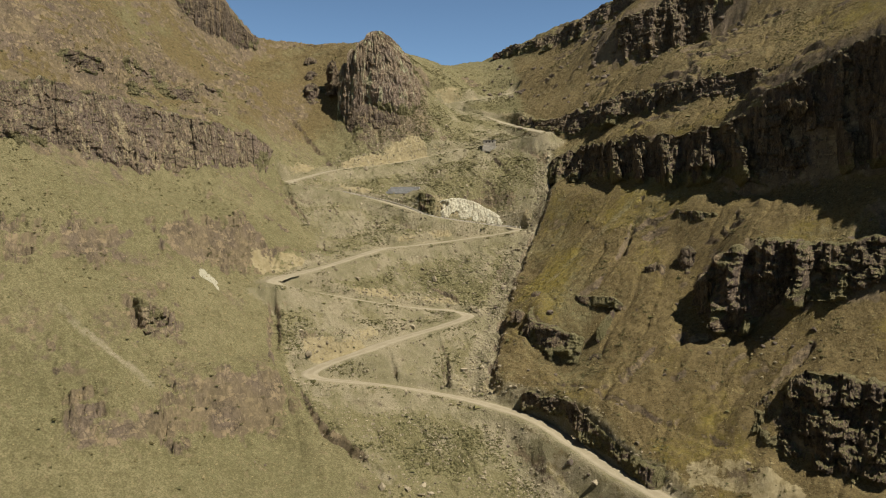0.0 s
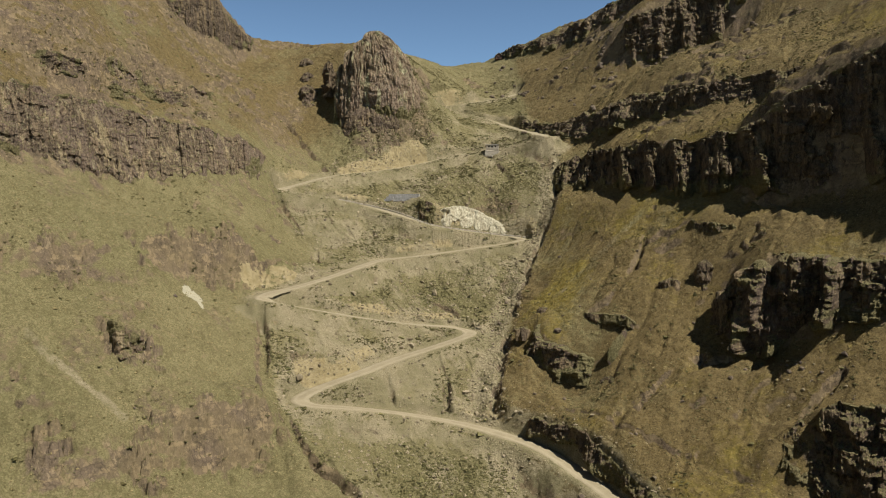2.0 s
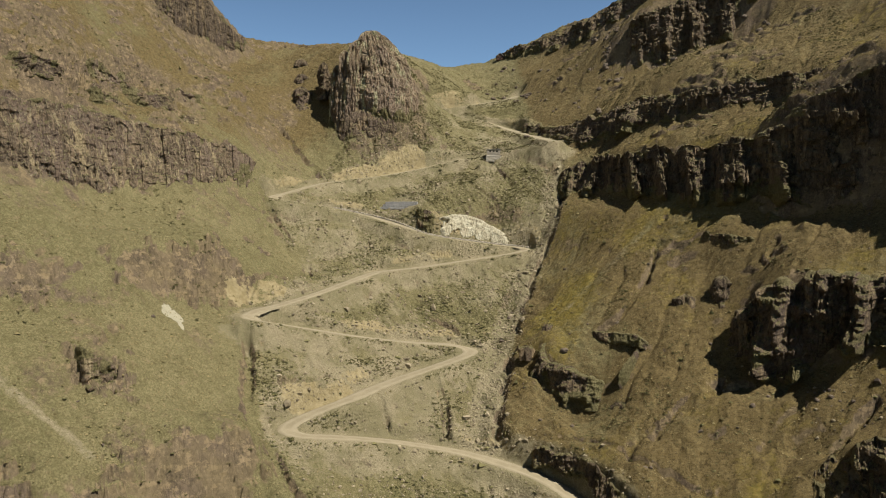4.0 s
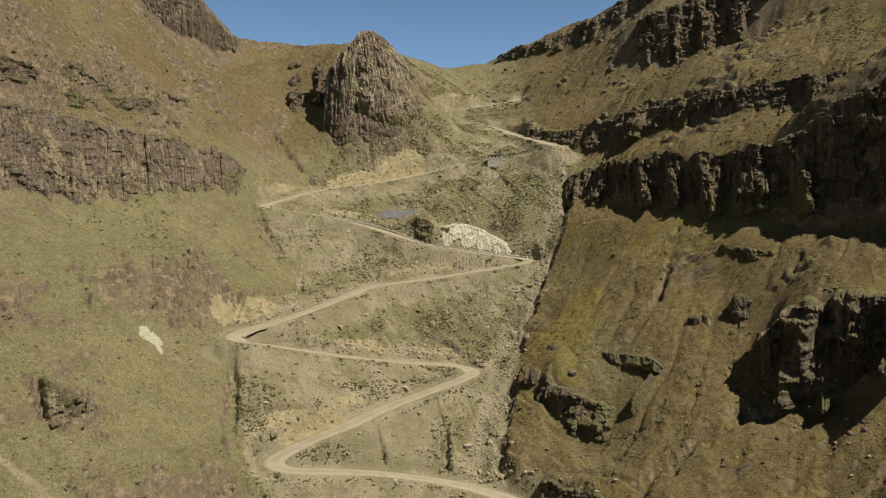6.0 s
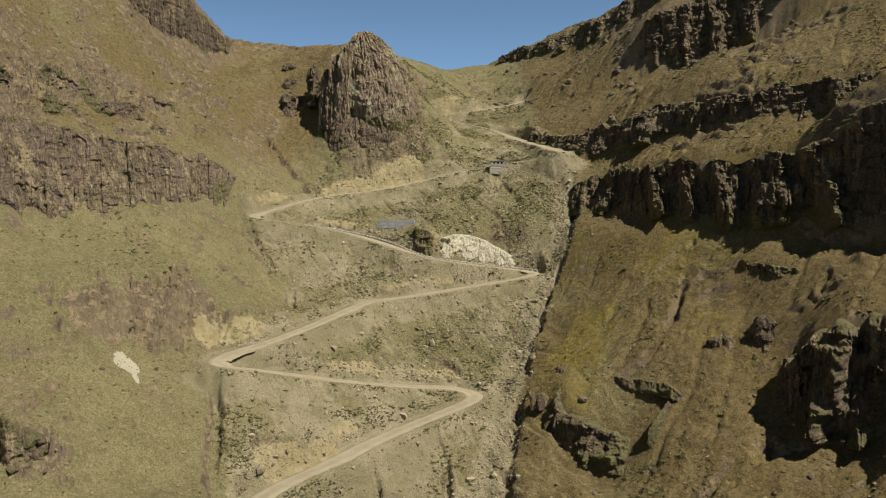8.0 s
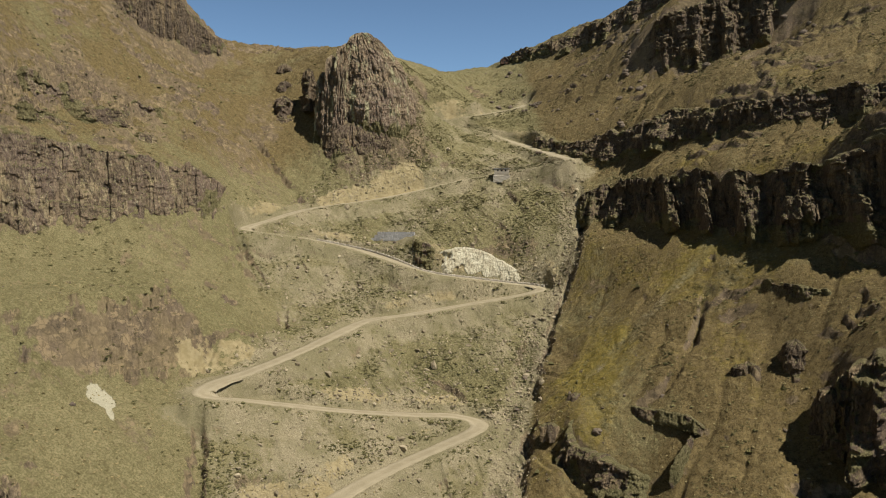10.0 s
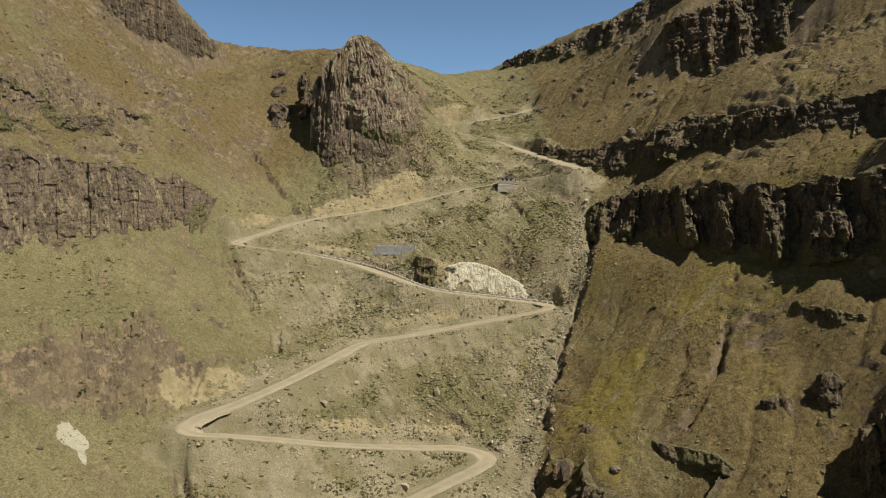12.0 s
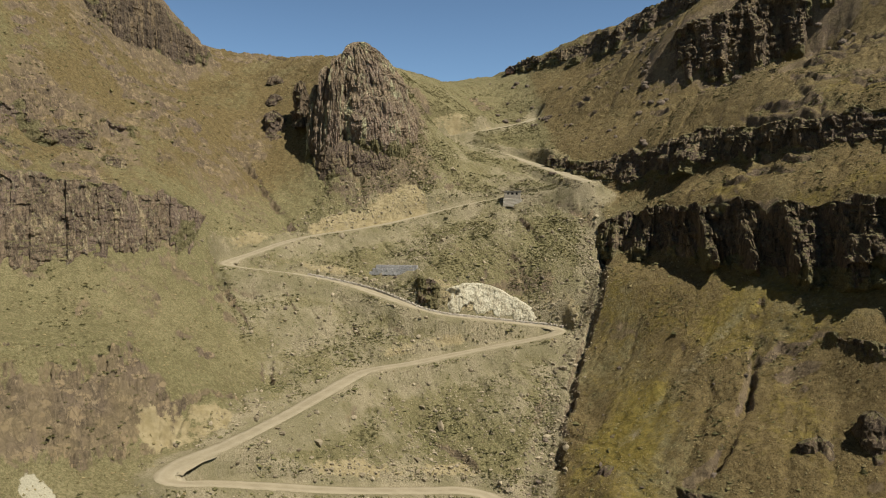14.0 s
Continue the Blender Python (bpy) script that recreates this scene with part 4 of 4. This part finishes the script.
cliff("rock_outcrop", [(54.5, 228, 36.6), (50.5, 222.5, 32.5), (46, 218.5, 27)], [(51.5, 226, 32.5), (48, 221, 27.5), (43.5, 217.5, 22.5)], "dark rock notch in the flank of the knob", 0.8, 0.6, 420, rise=0.5, **small)
face = dict(small, ragged=0.9, sink=1.5)
cliff("rock_outcrop", [(41, 240, 37), (49, 231.5, 37.6), (54.5, 223.5, 36.6)], [(41, 237.6, 35.4), (48.2, 229, 35.8), (53.3, 221.2, 34.8)], "low dark rock lip in the grass slope", 0.3, 0.3, 590, rise=0.3, **dict(face, ragged=0.3))
cliff("rock_outcrop", FACE_B[0], [(-73, 175, 35), (-68, 174, 31), (-63, 178, 29)], "broken brown rock step in the grass slope", 0.5, 0.1, 620, material=TAN_ROCK, rise=0.6, **dict(face, ends=6.0))
ledge = dict(face, ends=8.0, ragged=1.0)
cliff("rock_outcrop", [(-126, 238, 117), (-121, 248, 116.5), (-116, 262, 115)], [(-121, 236, 110), (-116, 247, 109), (-111, 260, 109)], "broken tan rock ledge above the cliff", 1.2, 0.5, 700, rise=0.7, tall=1.6, **ledge)
cliff("rock_outcrop", [(-112, 284, 115), (-108, 299, 114.5), (-99, 312, 113)], [(-107, 281, 109), (-102, 296, 108), (-94, 308, 107.5)], "crumbling tan rock ledge on the upper slope", 1.2, 0.5, 720, rise=0.7, tall=1.6, **ledge)


def grass_ledge(plan, tall, label, seed, material, depth=4.2):
    """A worn step of rock that follows the left slope, its face downhill."""
    p = along([(x, y, 0) for x, y in plan], 3.0)
    x, y = p[:, 0], p[:, 1]
    fx, fy = x + 0.79 * depth, y - 0.61 * depth
    rim = list(zip(x, y, ground_z(x, y) + 0.15 * tall))
    foot = list(zip(fx, fy, np.minimum(ground_z(fx, fy) - 0.2, ground_z(x, y) - 0.85 * tall)))
    cliff("rock_outcrop", rim, foot, label, 0.9, 0.2, seed, rise=0.6, tall=1.5, strata=0.5, material=material, **dict(ledge, ragged=0.4, ends=5.0))


grass_ledge([(-114, 262), (-109, 275.5), (-103, 286.5)], 4.0, "worn brown rock step in the upper grass", 800, TAN_ROCK)
grass_ledge([(-107.5, 308), (-100.5, 316.5), (-93.5, 326)], 4.6, "tan columned rock step in the upper grass", 815, TAN_ROCK)
grass_ledge([(-119, 274), (-117.5, 286), (-113.5, 300)], 4.6, "reddish tan rock step below the ridge", 830, TAN_ROCK)
grass_ledge([(-97, 298.5), (-90.5, 306)], 3.6, "small brown rock step above the cliff", 845, TAN_ROCK)
cliff("rock_outcrop", *DARK_BLUFF, "dark rounded bluff beside the road", 0.8, 0.6, 600, rise=0.5, **small)
cliff("rock_outcrop", *UPPER_LEFT, "brown rock face under the skyline ridge", 1.5, 0.6, 640, rise=1.0, **small)
bank = dict(step=0.3, sink=1.2, ends=4.0, piece=9.0, category="earth bank", group="cut banks")
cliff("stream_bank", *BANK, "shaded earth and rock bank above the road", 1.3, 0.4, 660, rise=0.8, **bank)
cliff("rock_cutting", *WHITE_CUT, "bleached white rock cutting above the road", 0.25, 0.3, 760, rise=0.35, strata=0.14, material=PALE_ROCK, ragged=1.0, **bank)


# ---- loose stones, shrubs and grass ----
def islands_material(name, dark, light, roughness=0.95):
    n = Nodes(name, roughness)
    c = n.mix(n.geo.outputs["Random Per Island"], dark, light)
    g = n.noise(6, 4, 0.6, None, 0.3, 0.7)
    return n.finish(n.mix(n.math("MULTIPLY", g, 0.3), c, tuple(0.5 * a for a in dark)), g, 0.5, 0.1)


STONE = islands_material("stone", (0.150, 0.122, 0.078), (0.370, 0.310, 0.205))
DARK_STONE = islands_material("dark_stone", (0.075, 0.058, 0.045), (0.190, 0.150, 0.110))
SHRUB = islands_material("shrub_leaf", (0.082, 0.078, 0.034), (0.185, 0.165, 0.074))
BUSH = islands_material("bush_leaf", (0.066, 0.062, 0.026), (0.150, 0.132, 0.056))
TUSSOCK = islands_material("dry_grass", (0.095, 0.080, 0.034), (0.300, 0.240, 0.120))

OCT_V = np.array([(1, 0, 0), (0, 1, 0), (-1, 0, 0), (0, -1, 0), (0, 0, 1), (0, 0, -1)], float)
OCT_F = np.array([(0, 1, 4), (1, 2, 4), (2, 3, 4), (3, 0, 4), (1, 0, 5), (2, 1, 5), (3, 2, 5), (0, 3, 5)])
bm = bmesh.new()
bmesh.ops.create_icosphere(bm, subdivisions=1, radius=1.0)
bm.verts.ensure_lookup_table()
ICO_V = np.array([v.co[:] for v in bm.verts])
ICO_F = np.array([[v.index for v in f.verts] for f in bm.faces])
bm.free()
rng = np.random.default_rng(7)


def sample(count, box, weight):
    """Random places on the ground, more where weight (an array over the ground) is high."""
    a, b = np.searchsorted(xs, box[:2])
    c, d = np.searchsorted(ys, box[2:])
    area = np.gradient(xs)[a:b, None] * np.gradient(ys)[None, c:d] * np.sqrt(1 + np.minimum(slope[a:b, c:d], 3) ** 2)
    w = (np.clip(weight[a:b, c:d], 0, None) * area).ravel()
    pick = rng.choice(len(w), count, p=w / w.sum())
    i, j = np.unravel_index(pick, (b - a, d - c))
    x = xs[a + i] + (rng.random(count) - 0.5) * STEP
    y = ys[c + j] + (rng.random(count) - 0.5) * STEP
    return np.stack([x, y, ground_z(x, y)], -1)


def scatter(name, places, sizes, material, label, category, flat=0.75, jag=0.28, variants=12, shade=False, form_v=None, form_f=None):
    """One mesh of many small lumps standing on the ground."""
    form_v, form_f = (ICO_V, ICO_F) if form_v is None else (form_v, form_f)
    forms = [form_v * (1 + jag * rng.standard_normal((len(form_v), 1))) * rng.uniform(0.7, 1.25, (1, 3)) for _ in range(variants)]
    n, k = len(places), len(form_v)
    form = np.stack(forms)[rng.integers(0, variants, n)]
    ang = rng.uniform(0, 2 * np.pi, n)
    c, s = np.cos(ang)[:, None], np.sin(ang)[:, None]
    px = form[..., 0] * c - form[..., 1] * s
    py = form[..., 0] * s + form[..., 1] * c
    co = np.stack([px, py, form[..., 2] * flat + 0.25 * flat], -1) * sizes[:, None, None] + places[:, None, :]
    faces = (form_f[None] + (np.arange(n) * k)[:, None, None]).reshape(-1, 3)
    ob = mesh_from(name, co.reshape(-1, 3), faces, material, shade)
    return tagged(ob, label, category, kind="stuff")


off_road = smooth(3.2, 4.2, road_d)
VIEW = (-136, 155, 142, 520)
clumpy = smooth(-0.2, 0.7, fbm(X / 8, Y / 8, octaves=3, seed=71))
fresh = np.clip(fill, 0, 1)
scree_w = (middle * (0.3 + clumpy) + 1.6 * smooth(7, 2, stream_d) + 0.5 * smooth(9, 4, road_d)) * off_road * smooth(385, 350, Y) * (1 - 0.75 * fresh)
p = sample(22000, VIEW, scree_w)
scatter("scree", p, 0.14 * np.exp(0.6 * rng.standard_normal(len(p))), STONE, "pale broken stones strewn over the slope", "stones")
slope_w = (smooth(0, 6, X - stream_x) * clumpy * 0.8 + smooth(3, -6, X - gully_x) * clumpy * 0.25) * off_road * smooth(420, 380, Y)
p = sample(800, VIEW, slope_w)
scatter("slope_stones", p, 0.15 * np.exp(0.6 * rng.standard_normal(len(p))), DARK_STONE, "grey brown stones lying in the grass", "stones")
shrub_w = (middle * smooth(-0.25, 0.7, fbm(X / 9, Y / 9, octaves=4, seed=72)) * (1 - np.clip(1.5 * clay, 0, 1)) * (1 - 0.85 * talus) + 0.08 * ledgy + 0.008 + 0.05 * smooth(-40, -60, X) * smooth(95, 110, Z) + 0.02 * smooth(0, 8, X - stream_x)) * off_road * smooth(450, 400, Y) * (1 - 0.85 * fresh)
p = sample(48000, VIEW, shrub_w)
scatter("shrubs", p, 0.18 * np.exp(0.5 * rng.standard_normal(len(p))), SHRUB, "low olive scrub in patches on the scree", "shrubs", 0.6, 0.40, form_v=OCT_V, form_f=OCT_F)
bush_w = (middle * smooth(0.12, 0.42, fbm(X / 11, Y / 11, octaves=4, seed=92)) * (1 - np.clip(1.5 * clay, 0, 1)) * (1 - talus) + 0.16 * smooth(-50, -62, X) * smooth(95, 85, Z) * smooth(0.25, 0.8, fbm(X / 17, Y / 17, octaves=3, seed=93)) + 0.10 * faces + (0.26 + 0.10 * smooth(110, 130, Z)) * smooth(0, 8, X - stream_x) * smooth(0.2, 0.8, fbm(X / 13, Y / 13, octaves=3, seed=94))) * off_road * smooth(530, 490, Y) * (1 - fresh)
CLUMP_V = np.vstack([OCT_V * rng.uniform(0.35, 0.6) + np.array([rng.uniform(-0.75, 0.75), rng.uniform(-0.75, 0.75), rng.uniform(-0.1, 0.45)]) for _ in range(6)])
CLUMP_F = np.vstack([OCT_F + 6 * k for k in range(6)])
p = sample(17000, VIEW, bush_w)
scatter("bushes", p, 0.27 * np.exp(0.3 * rng.standard_normal(len(p))), BUSH, "dark olive mountain bushes in loose clumps", "bushes", 0.8, 0.30, form_v=CLUMP_V, form_f=CLUMP_F)
p = sample(52000, VIEW, off_road * (1 - 0.7 * middle) * smooth(1.6, 0.9, slope) * (0.25 + smooth(-0.3, 0.6, fbm(X / 6, Y / 6, seed=73))))
scatter("grass_tussocks", p, 0.15 * np.exp(0.4 * rng.standard_normal(len(p))), TUSSOCK, "dry tufted mountain grass", "grass", 0.8, 0.40, form_v=OCT_V, form_f=OCT_F)


# ---- things that people built ----
def part(name, bm_, material, parent, label=""):
    me = bpy.data.meshes.new(name)
    bm_.to_mesh(me)
    bm_.free()
    me.materials.append(material)
    ob = new(name, me)
    ob.parent = parent
    if label:
        ob["label"] = label
    return ob


def box(size, at=(0, 0, 0), bevel=0.03, wobble=0.0, cuts=0, seed=0):
    """A bevelled block, a little uneven where wobble is given."""
    b = bmesh.new()
    bmesh.ops.create_cube(b, size=1.0)
    bmesh.ops.scale(b, vec=size, verts=b.verts)
    if bevel:
        bmesh.ops.bevel(b, geom=b.edges[:], offset=bevel, segments=1, affect="EDGES")
    if cuts:
        bmesh.ops.subdivide_edges(b, edges=b.edges[:], cuts=cuts, use_grid_fill=True)
    r = random.Random(seed)
    for v in b.verts:
        v.co += Vector((r.uniform(-1, 1), r.uniform(-1, 1), r.uniform(-1, 1))) * wobble
    bmesh.ops.translate(b, vec=at, verts=b.verts)
    return b


def block_material(name, dark, light):
    n = Nodes(name)
    info = n.t.nodes.new("ShaderNodeObjectInfo")
    g = n.noise(4, 5, 0.65, None, 0.3, 0.7)
    c = n.mix(info.outputs["Random"], dark, light)
    c = n.mix(n.math("MULTIPLY", g, 0.5), c, tuple(0.55 * a for a in dark))
    return n.finish(c, g, 0.6, 0.1)


MASONRY = block_material("grey_stonework", (0.340, 0.300, 0.235), (0.470, 0.420, 0.335))
BRICK = block_material("brown_brick", (0.105, 0.062, 0.045), (0.125, 0.075, 0.055))
GABION = block_material("gabion_stone", (0.300, 0.290, 0.270), (0.400, 0.388, 0.362))
# Near-black panel colour that stands for shade inside window and door openings.
OPENING_SHADE = earth_material("painted_opening_shade", (0.012, 0.011, 0.010), (0.020, 0.018, 0.016), (0.03, 0.027, 0.024))
SHEET = earth_material("weathered_sheet_roof", (0.20, 0.18, 0.15), (0.30, 0.28, 0.24), (0.36, 0.34, 0.30))


def hut():
    base = new("stone_hut")
    base.location = (22.4, 358.2, 94.2)
    base.rotation_euler = (0, 0, radians(-6))
    part("plinth", box((6.6, 4.6, 2.8), (0, 0, 1.4), 0.12, 0.06, 3, 1), MASONRY, base, "rough stone terrace under the hut")
    for x in (-2.3, -0.78, 0.78, 2.3):
        part("pier", box((0.75 if abs(x) < 1 else 0.9, 0.35, 0.8), (x, -1.9, 4.6), 0.03, 0.02, 1, 2), MASONRY, base)
    part("lower_wall", box((5.6, 0.4, 1.45), (0, -1.9, 3.5), 0.04, 0.03, 2, 3), MASONRY, base)
    part("lintel", box((5.7, 0.45, 0.35), (0, -1.9, 5.15), 0.03), MASONRY, base)
    for x in (-2.65, 2.65):
        part("side_wall", box((0.4, 3.6, 2.5), (x, 0.1, 4.05), 0.04, 0.03, 2, 4), MASONRY, base)
    part("back_wall", box((5.6, 0.4, 2.5), (0, 1.8, 4.05), 0.04, 0.03, 2, 5), MASONRY, base)
    part("roof", box((6.2, 4.5, 0.22), (0, 0, 5.42), 0.05, 0.02, 1, 6), SHEET, base, "flat weathered roof slab")
    for x in (-1.55, 0, 1.55):
        part("window", box((0.8, 0.06, 0.75), (x, -1.66, 4.6), 0.0), OPENING_SHADE, base, "near-black panel painted as the shade inside a window opening")
    tagged(base, "small grey stone hut with three dark windows on a terrace", "hut")


hut()


def gabions():
    base = new("gabion_wall")
    base.location = (-24.5, 320.2, 72.6)
    base.rotation_euler = (0, 0, radians(-13))
    mesh = None
    for row in range(3):
        for k in range(10 - row):
            x, z = 0.8 + 1.62 * (k + 0.5 * row), 0.5 + 1.0 * row
            ob = part("basket", box((1.56, 1.2, 0.96), (0, 0, 0), 0.08, 0.05, 2, 10), GABION, base) if mesh is None else new("basket", mesh)
            mesh = ob.data
            ob.parent = base
            ob.location = (x, 0.75 * row, z)
    tagged(base, "blue grey gabion retaining wall of stone baskets", "retaining wall")


gabions()


def parapet():
    """A low dry-stone wall along the uphill edge of the road."""
    base = new("roadside_wall")
    line = along(ROAD_3, 1.15)
    d = np.gradient(line[:, :2], axis=0)
    d /= np.linalg.norm(d, axis=1)[:, None]
    meshes = []
    for k in range(4):
        b = box((1.2, 0.7, 0.8), (0, 0, 0), 0.1, 0.09, 1, 20 + k)
        me = bpy.data.meshes.new("wall_stone")
        b.to_mesh(me)
        b.free()
        me.materials.append(MASONRY)
        meshes.append(me)
    base.location = (0, 310, 62)
    count = 0
    for (x, y, z), (dx, dy) in zip(line, d):
        if not (-42 < x < 30.5 and dx < 0):
            continue
        ob = new("wall_stone", meshes[count % 4])
        ob.parent = base
        px, py = x + dy * 2.75, y - dx * 2.75
        ob.location = (px, py - 310, z + 0.28 - 62)
        ob.rotation_euler = (0, 0, math.atan2(dy, dx))
        count += 1
    tagged(base, "low dark dry-stone wall along the road's edge", "stone wall")


parapet()


def gable(width, length, eaves, ridge, thick, over):
    """A pitched roof of two slabs, its ridge along y."""
    b = bmesh.new()
    for side in (-1, 1):
        x0 = side * (width / 2 + over)
        low = eaves - over * (ridge - eaves) / (width / 2)
        pts = [(x0, -length / 2 - over, low), (0, -length / 2 - over, ridge), (0, length / 2 + over, ridge), (x0, length / 2 + over, low)]
        v = [b.verts.new(q) for q in pts] + [b.verts.new((x, y, z + thick)) for x, y, z in pts]
        for f in ((0, 1, 2, 3), (4, 5, 6, 7), (0, 1, 5, 4), (1, 2, 6, 5), (2, 3, 7, 6), (3, 0, 4, 7)):
            b.faces.new([v[i] for i in f])
    bmesh.ops.recalc_face_normals(b, faces=b.faces[:])
    return b


def lodge():
    base = new("mountain_lodge")
    base.location = (38.4, 538.5, 178.5)
    wall = box((4.6, 6.0, 2.6), (0, 0, 0.6), 0.03)
    v = [wall.verts.new(q) for q in ((-2.25, -2.95, 1.88), (2.25, -2.95, 1.88), (0, -2.95, 3.6), (-2.25, 2.95, 1.88), (2.25, 2.95, 1.88), (0, 2.95, 3.6))]
    for f in ((0, 1, 2), (3, 5, 4), (0, 2, 5, 3), (1, 4, 5, 2)):
        wall.faces.new([v[i] for i in f])
    part("wall", wall, BRICK, base, "dark red brown gable wall")
    part("roof", gable(4.6, 6.0, 1.9, 3.7, 0.3, 0.5), SHEET, base, "pale pitched sheet roof")
    for x in (-1.1, 1.1):
        part("window", box((0.8, 0.08, 0.9), (x, -3.02, 1.0), 0.0), OPENING_SHADE, base)
    part("door", box((0.8, 0.08, 1.5), (0, -3.02, 0.3), 0.0), OPENING_SHADE, base)
    tagged(base, "small dark lodge with a pale gable roof on the skyline", "house")


lodge()


def boulders():
    forms = []
    for k in range(6):
        b = bmesh.new()
        bmesh.ops.create_icosphere(b, subdivisions=3, radius=1.0)
        for v in b.verts:
            q = v.co.copy()
            cell = noise.voronoi(q * 1.15 + Vector((k * 9, 0, 0)))[0]
            v.co = q * (0.72 + 0.34 * (cell[1] - cell[0]) + 0.10 * noise.fractal(q * 3 + Vector((0, k * 5, 0)), 1.0, 2.0, 3))
            v.co.z *= 0.75
        me = bpy.data.meshes.new("boulder")
        b.to_mesh(me)
        b.free()
        me.materials.append(DARK_STONE if k % 3 else STONE)
        forms.append(me)
    w = (smooth(2, 8, X - stream_x) * smooth(150, 165, Y) * smooth(270, 240, Y) * smooth(0.1, 0.6, fbm(X / 12, Y / 12, seed=81)) * 0.7 + 1.5 * smooth(5, 1, stream_d) * smooth(340, 320, Y) + 0.12 * middle) * off_road
    high = smooth(20, 35, X) * smooth(104, 118, Z) * smooth(178, 165, Z) * smooth(0.0, 0.6, fbm(X / 14, Y / 14, octaves=3, seed=95)) * off_road
    places = np.vstack([sample(110, (18, 150, 360, 520), high), sample(140, (-60, 120, 165, 345), w), sample(26, (78, 96, 180, 200), smooth(6.5, 1.5, np.hypot((X - 87) * 0.7 + (Y - 191) * 0.7, ((Y - 191) * 0.7 - (X - 87) * 0.7) * 0.5)))])
    for k, (x, y, z) in enumerate(places):
        ob = new("boulder", forms[(1, 2, 4, 5)[k % 4] if k < 110 else k % 6])
        size = (1.15 if k < 110 else 0.38) * math.exp(0.45 * rng.standard_normal())
        ob.matrix_basis = pose(x, y, z + 0.1 * size, rng.uniform(-25, 25), rng.uniform(-25, 25), rng.uniform(0, 360)) @ Matrix.Diagonal((size, size * rng.uniform(0.7, 1.2), size, 1))
        tagged(ob, "weathered angular boulder lying on the slope", "boulder", "boulders")


boulders()
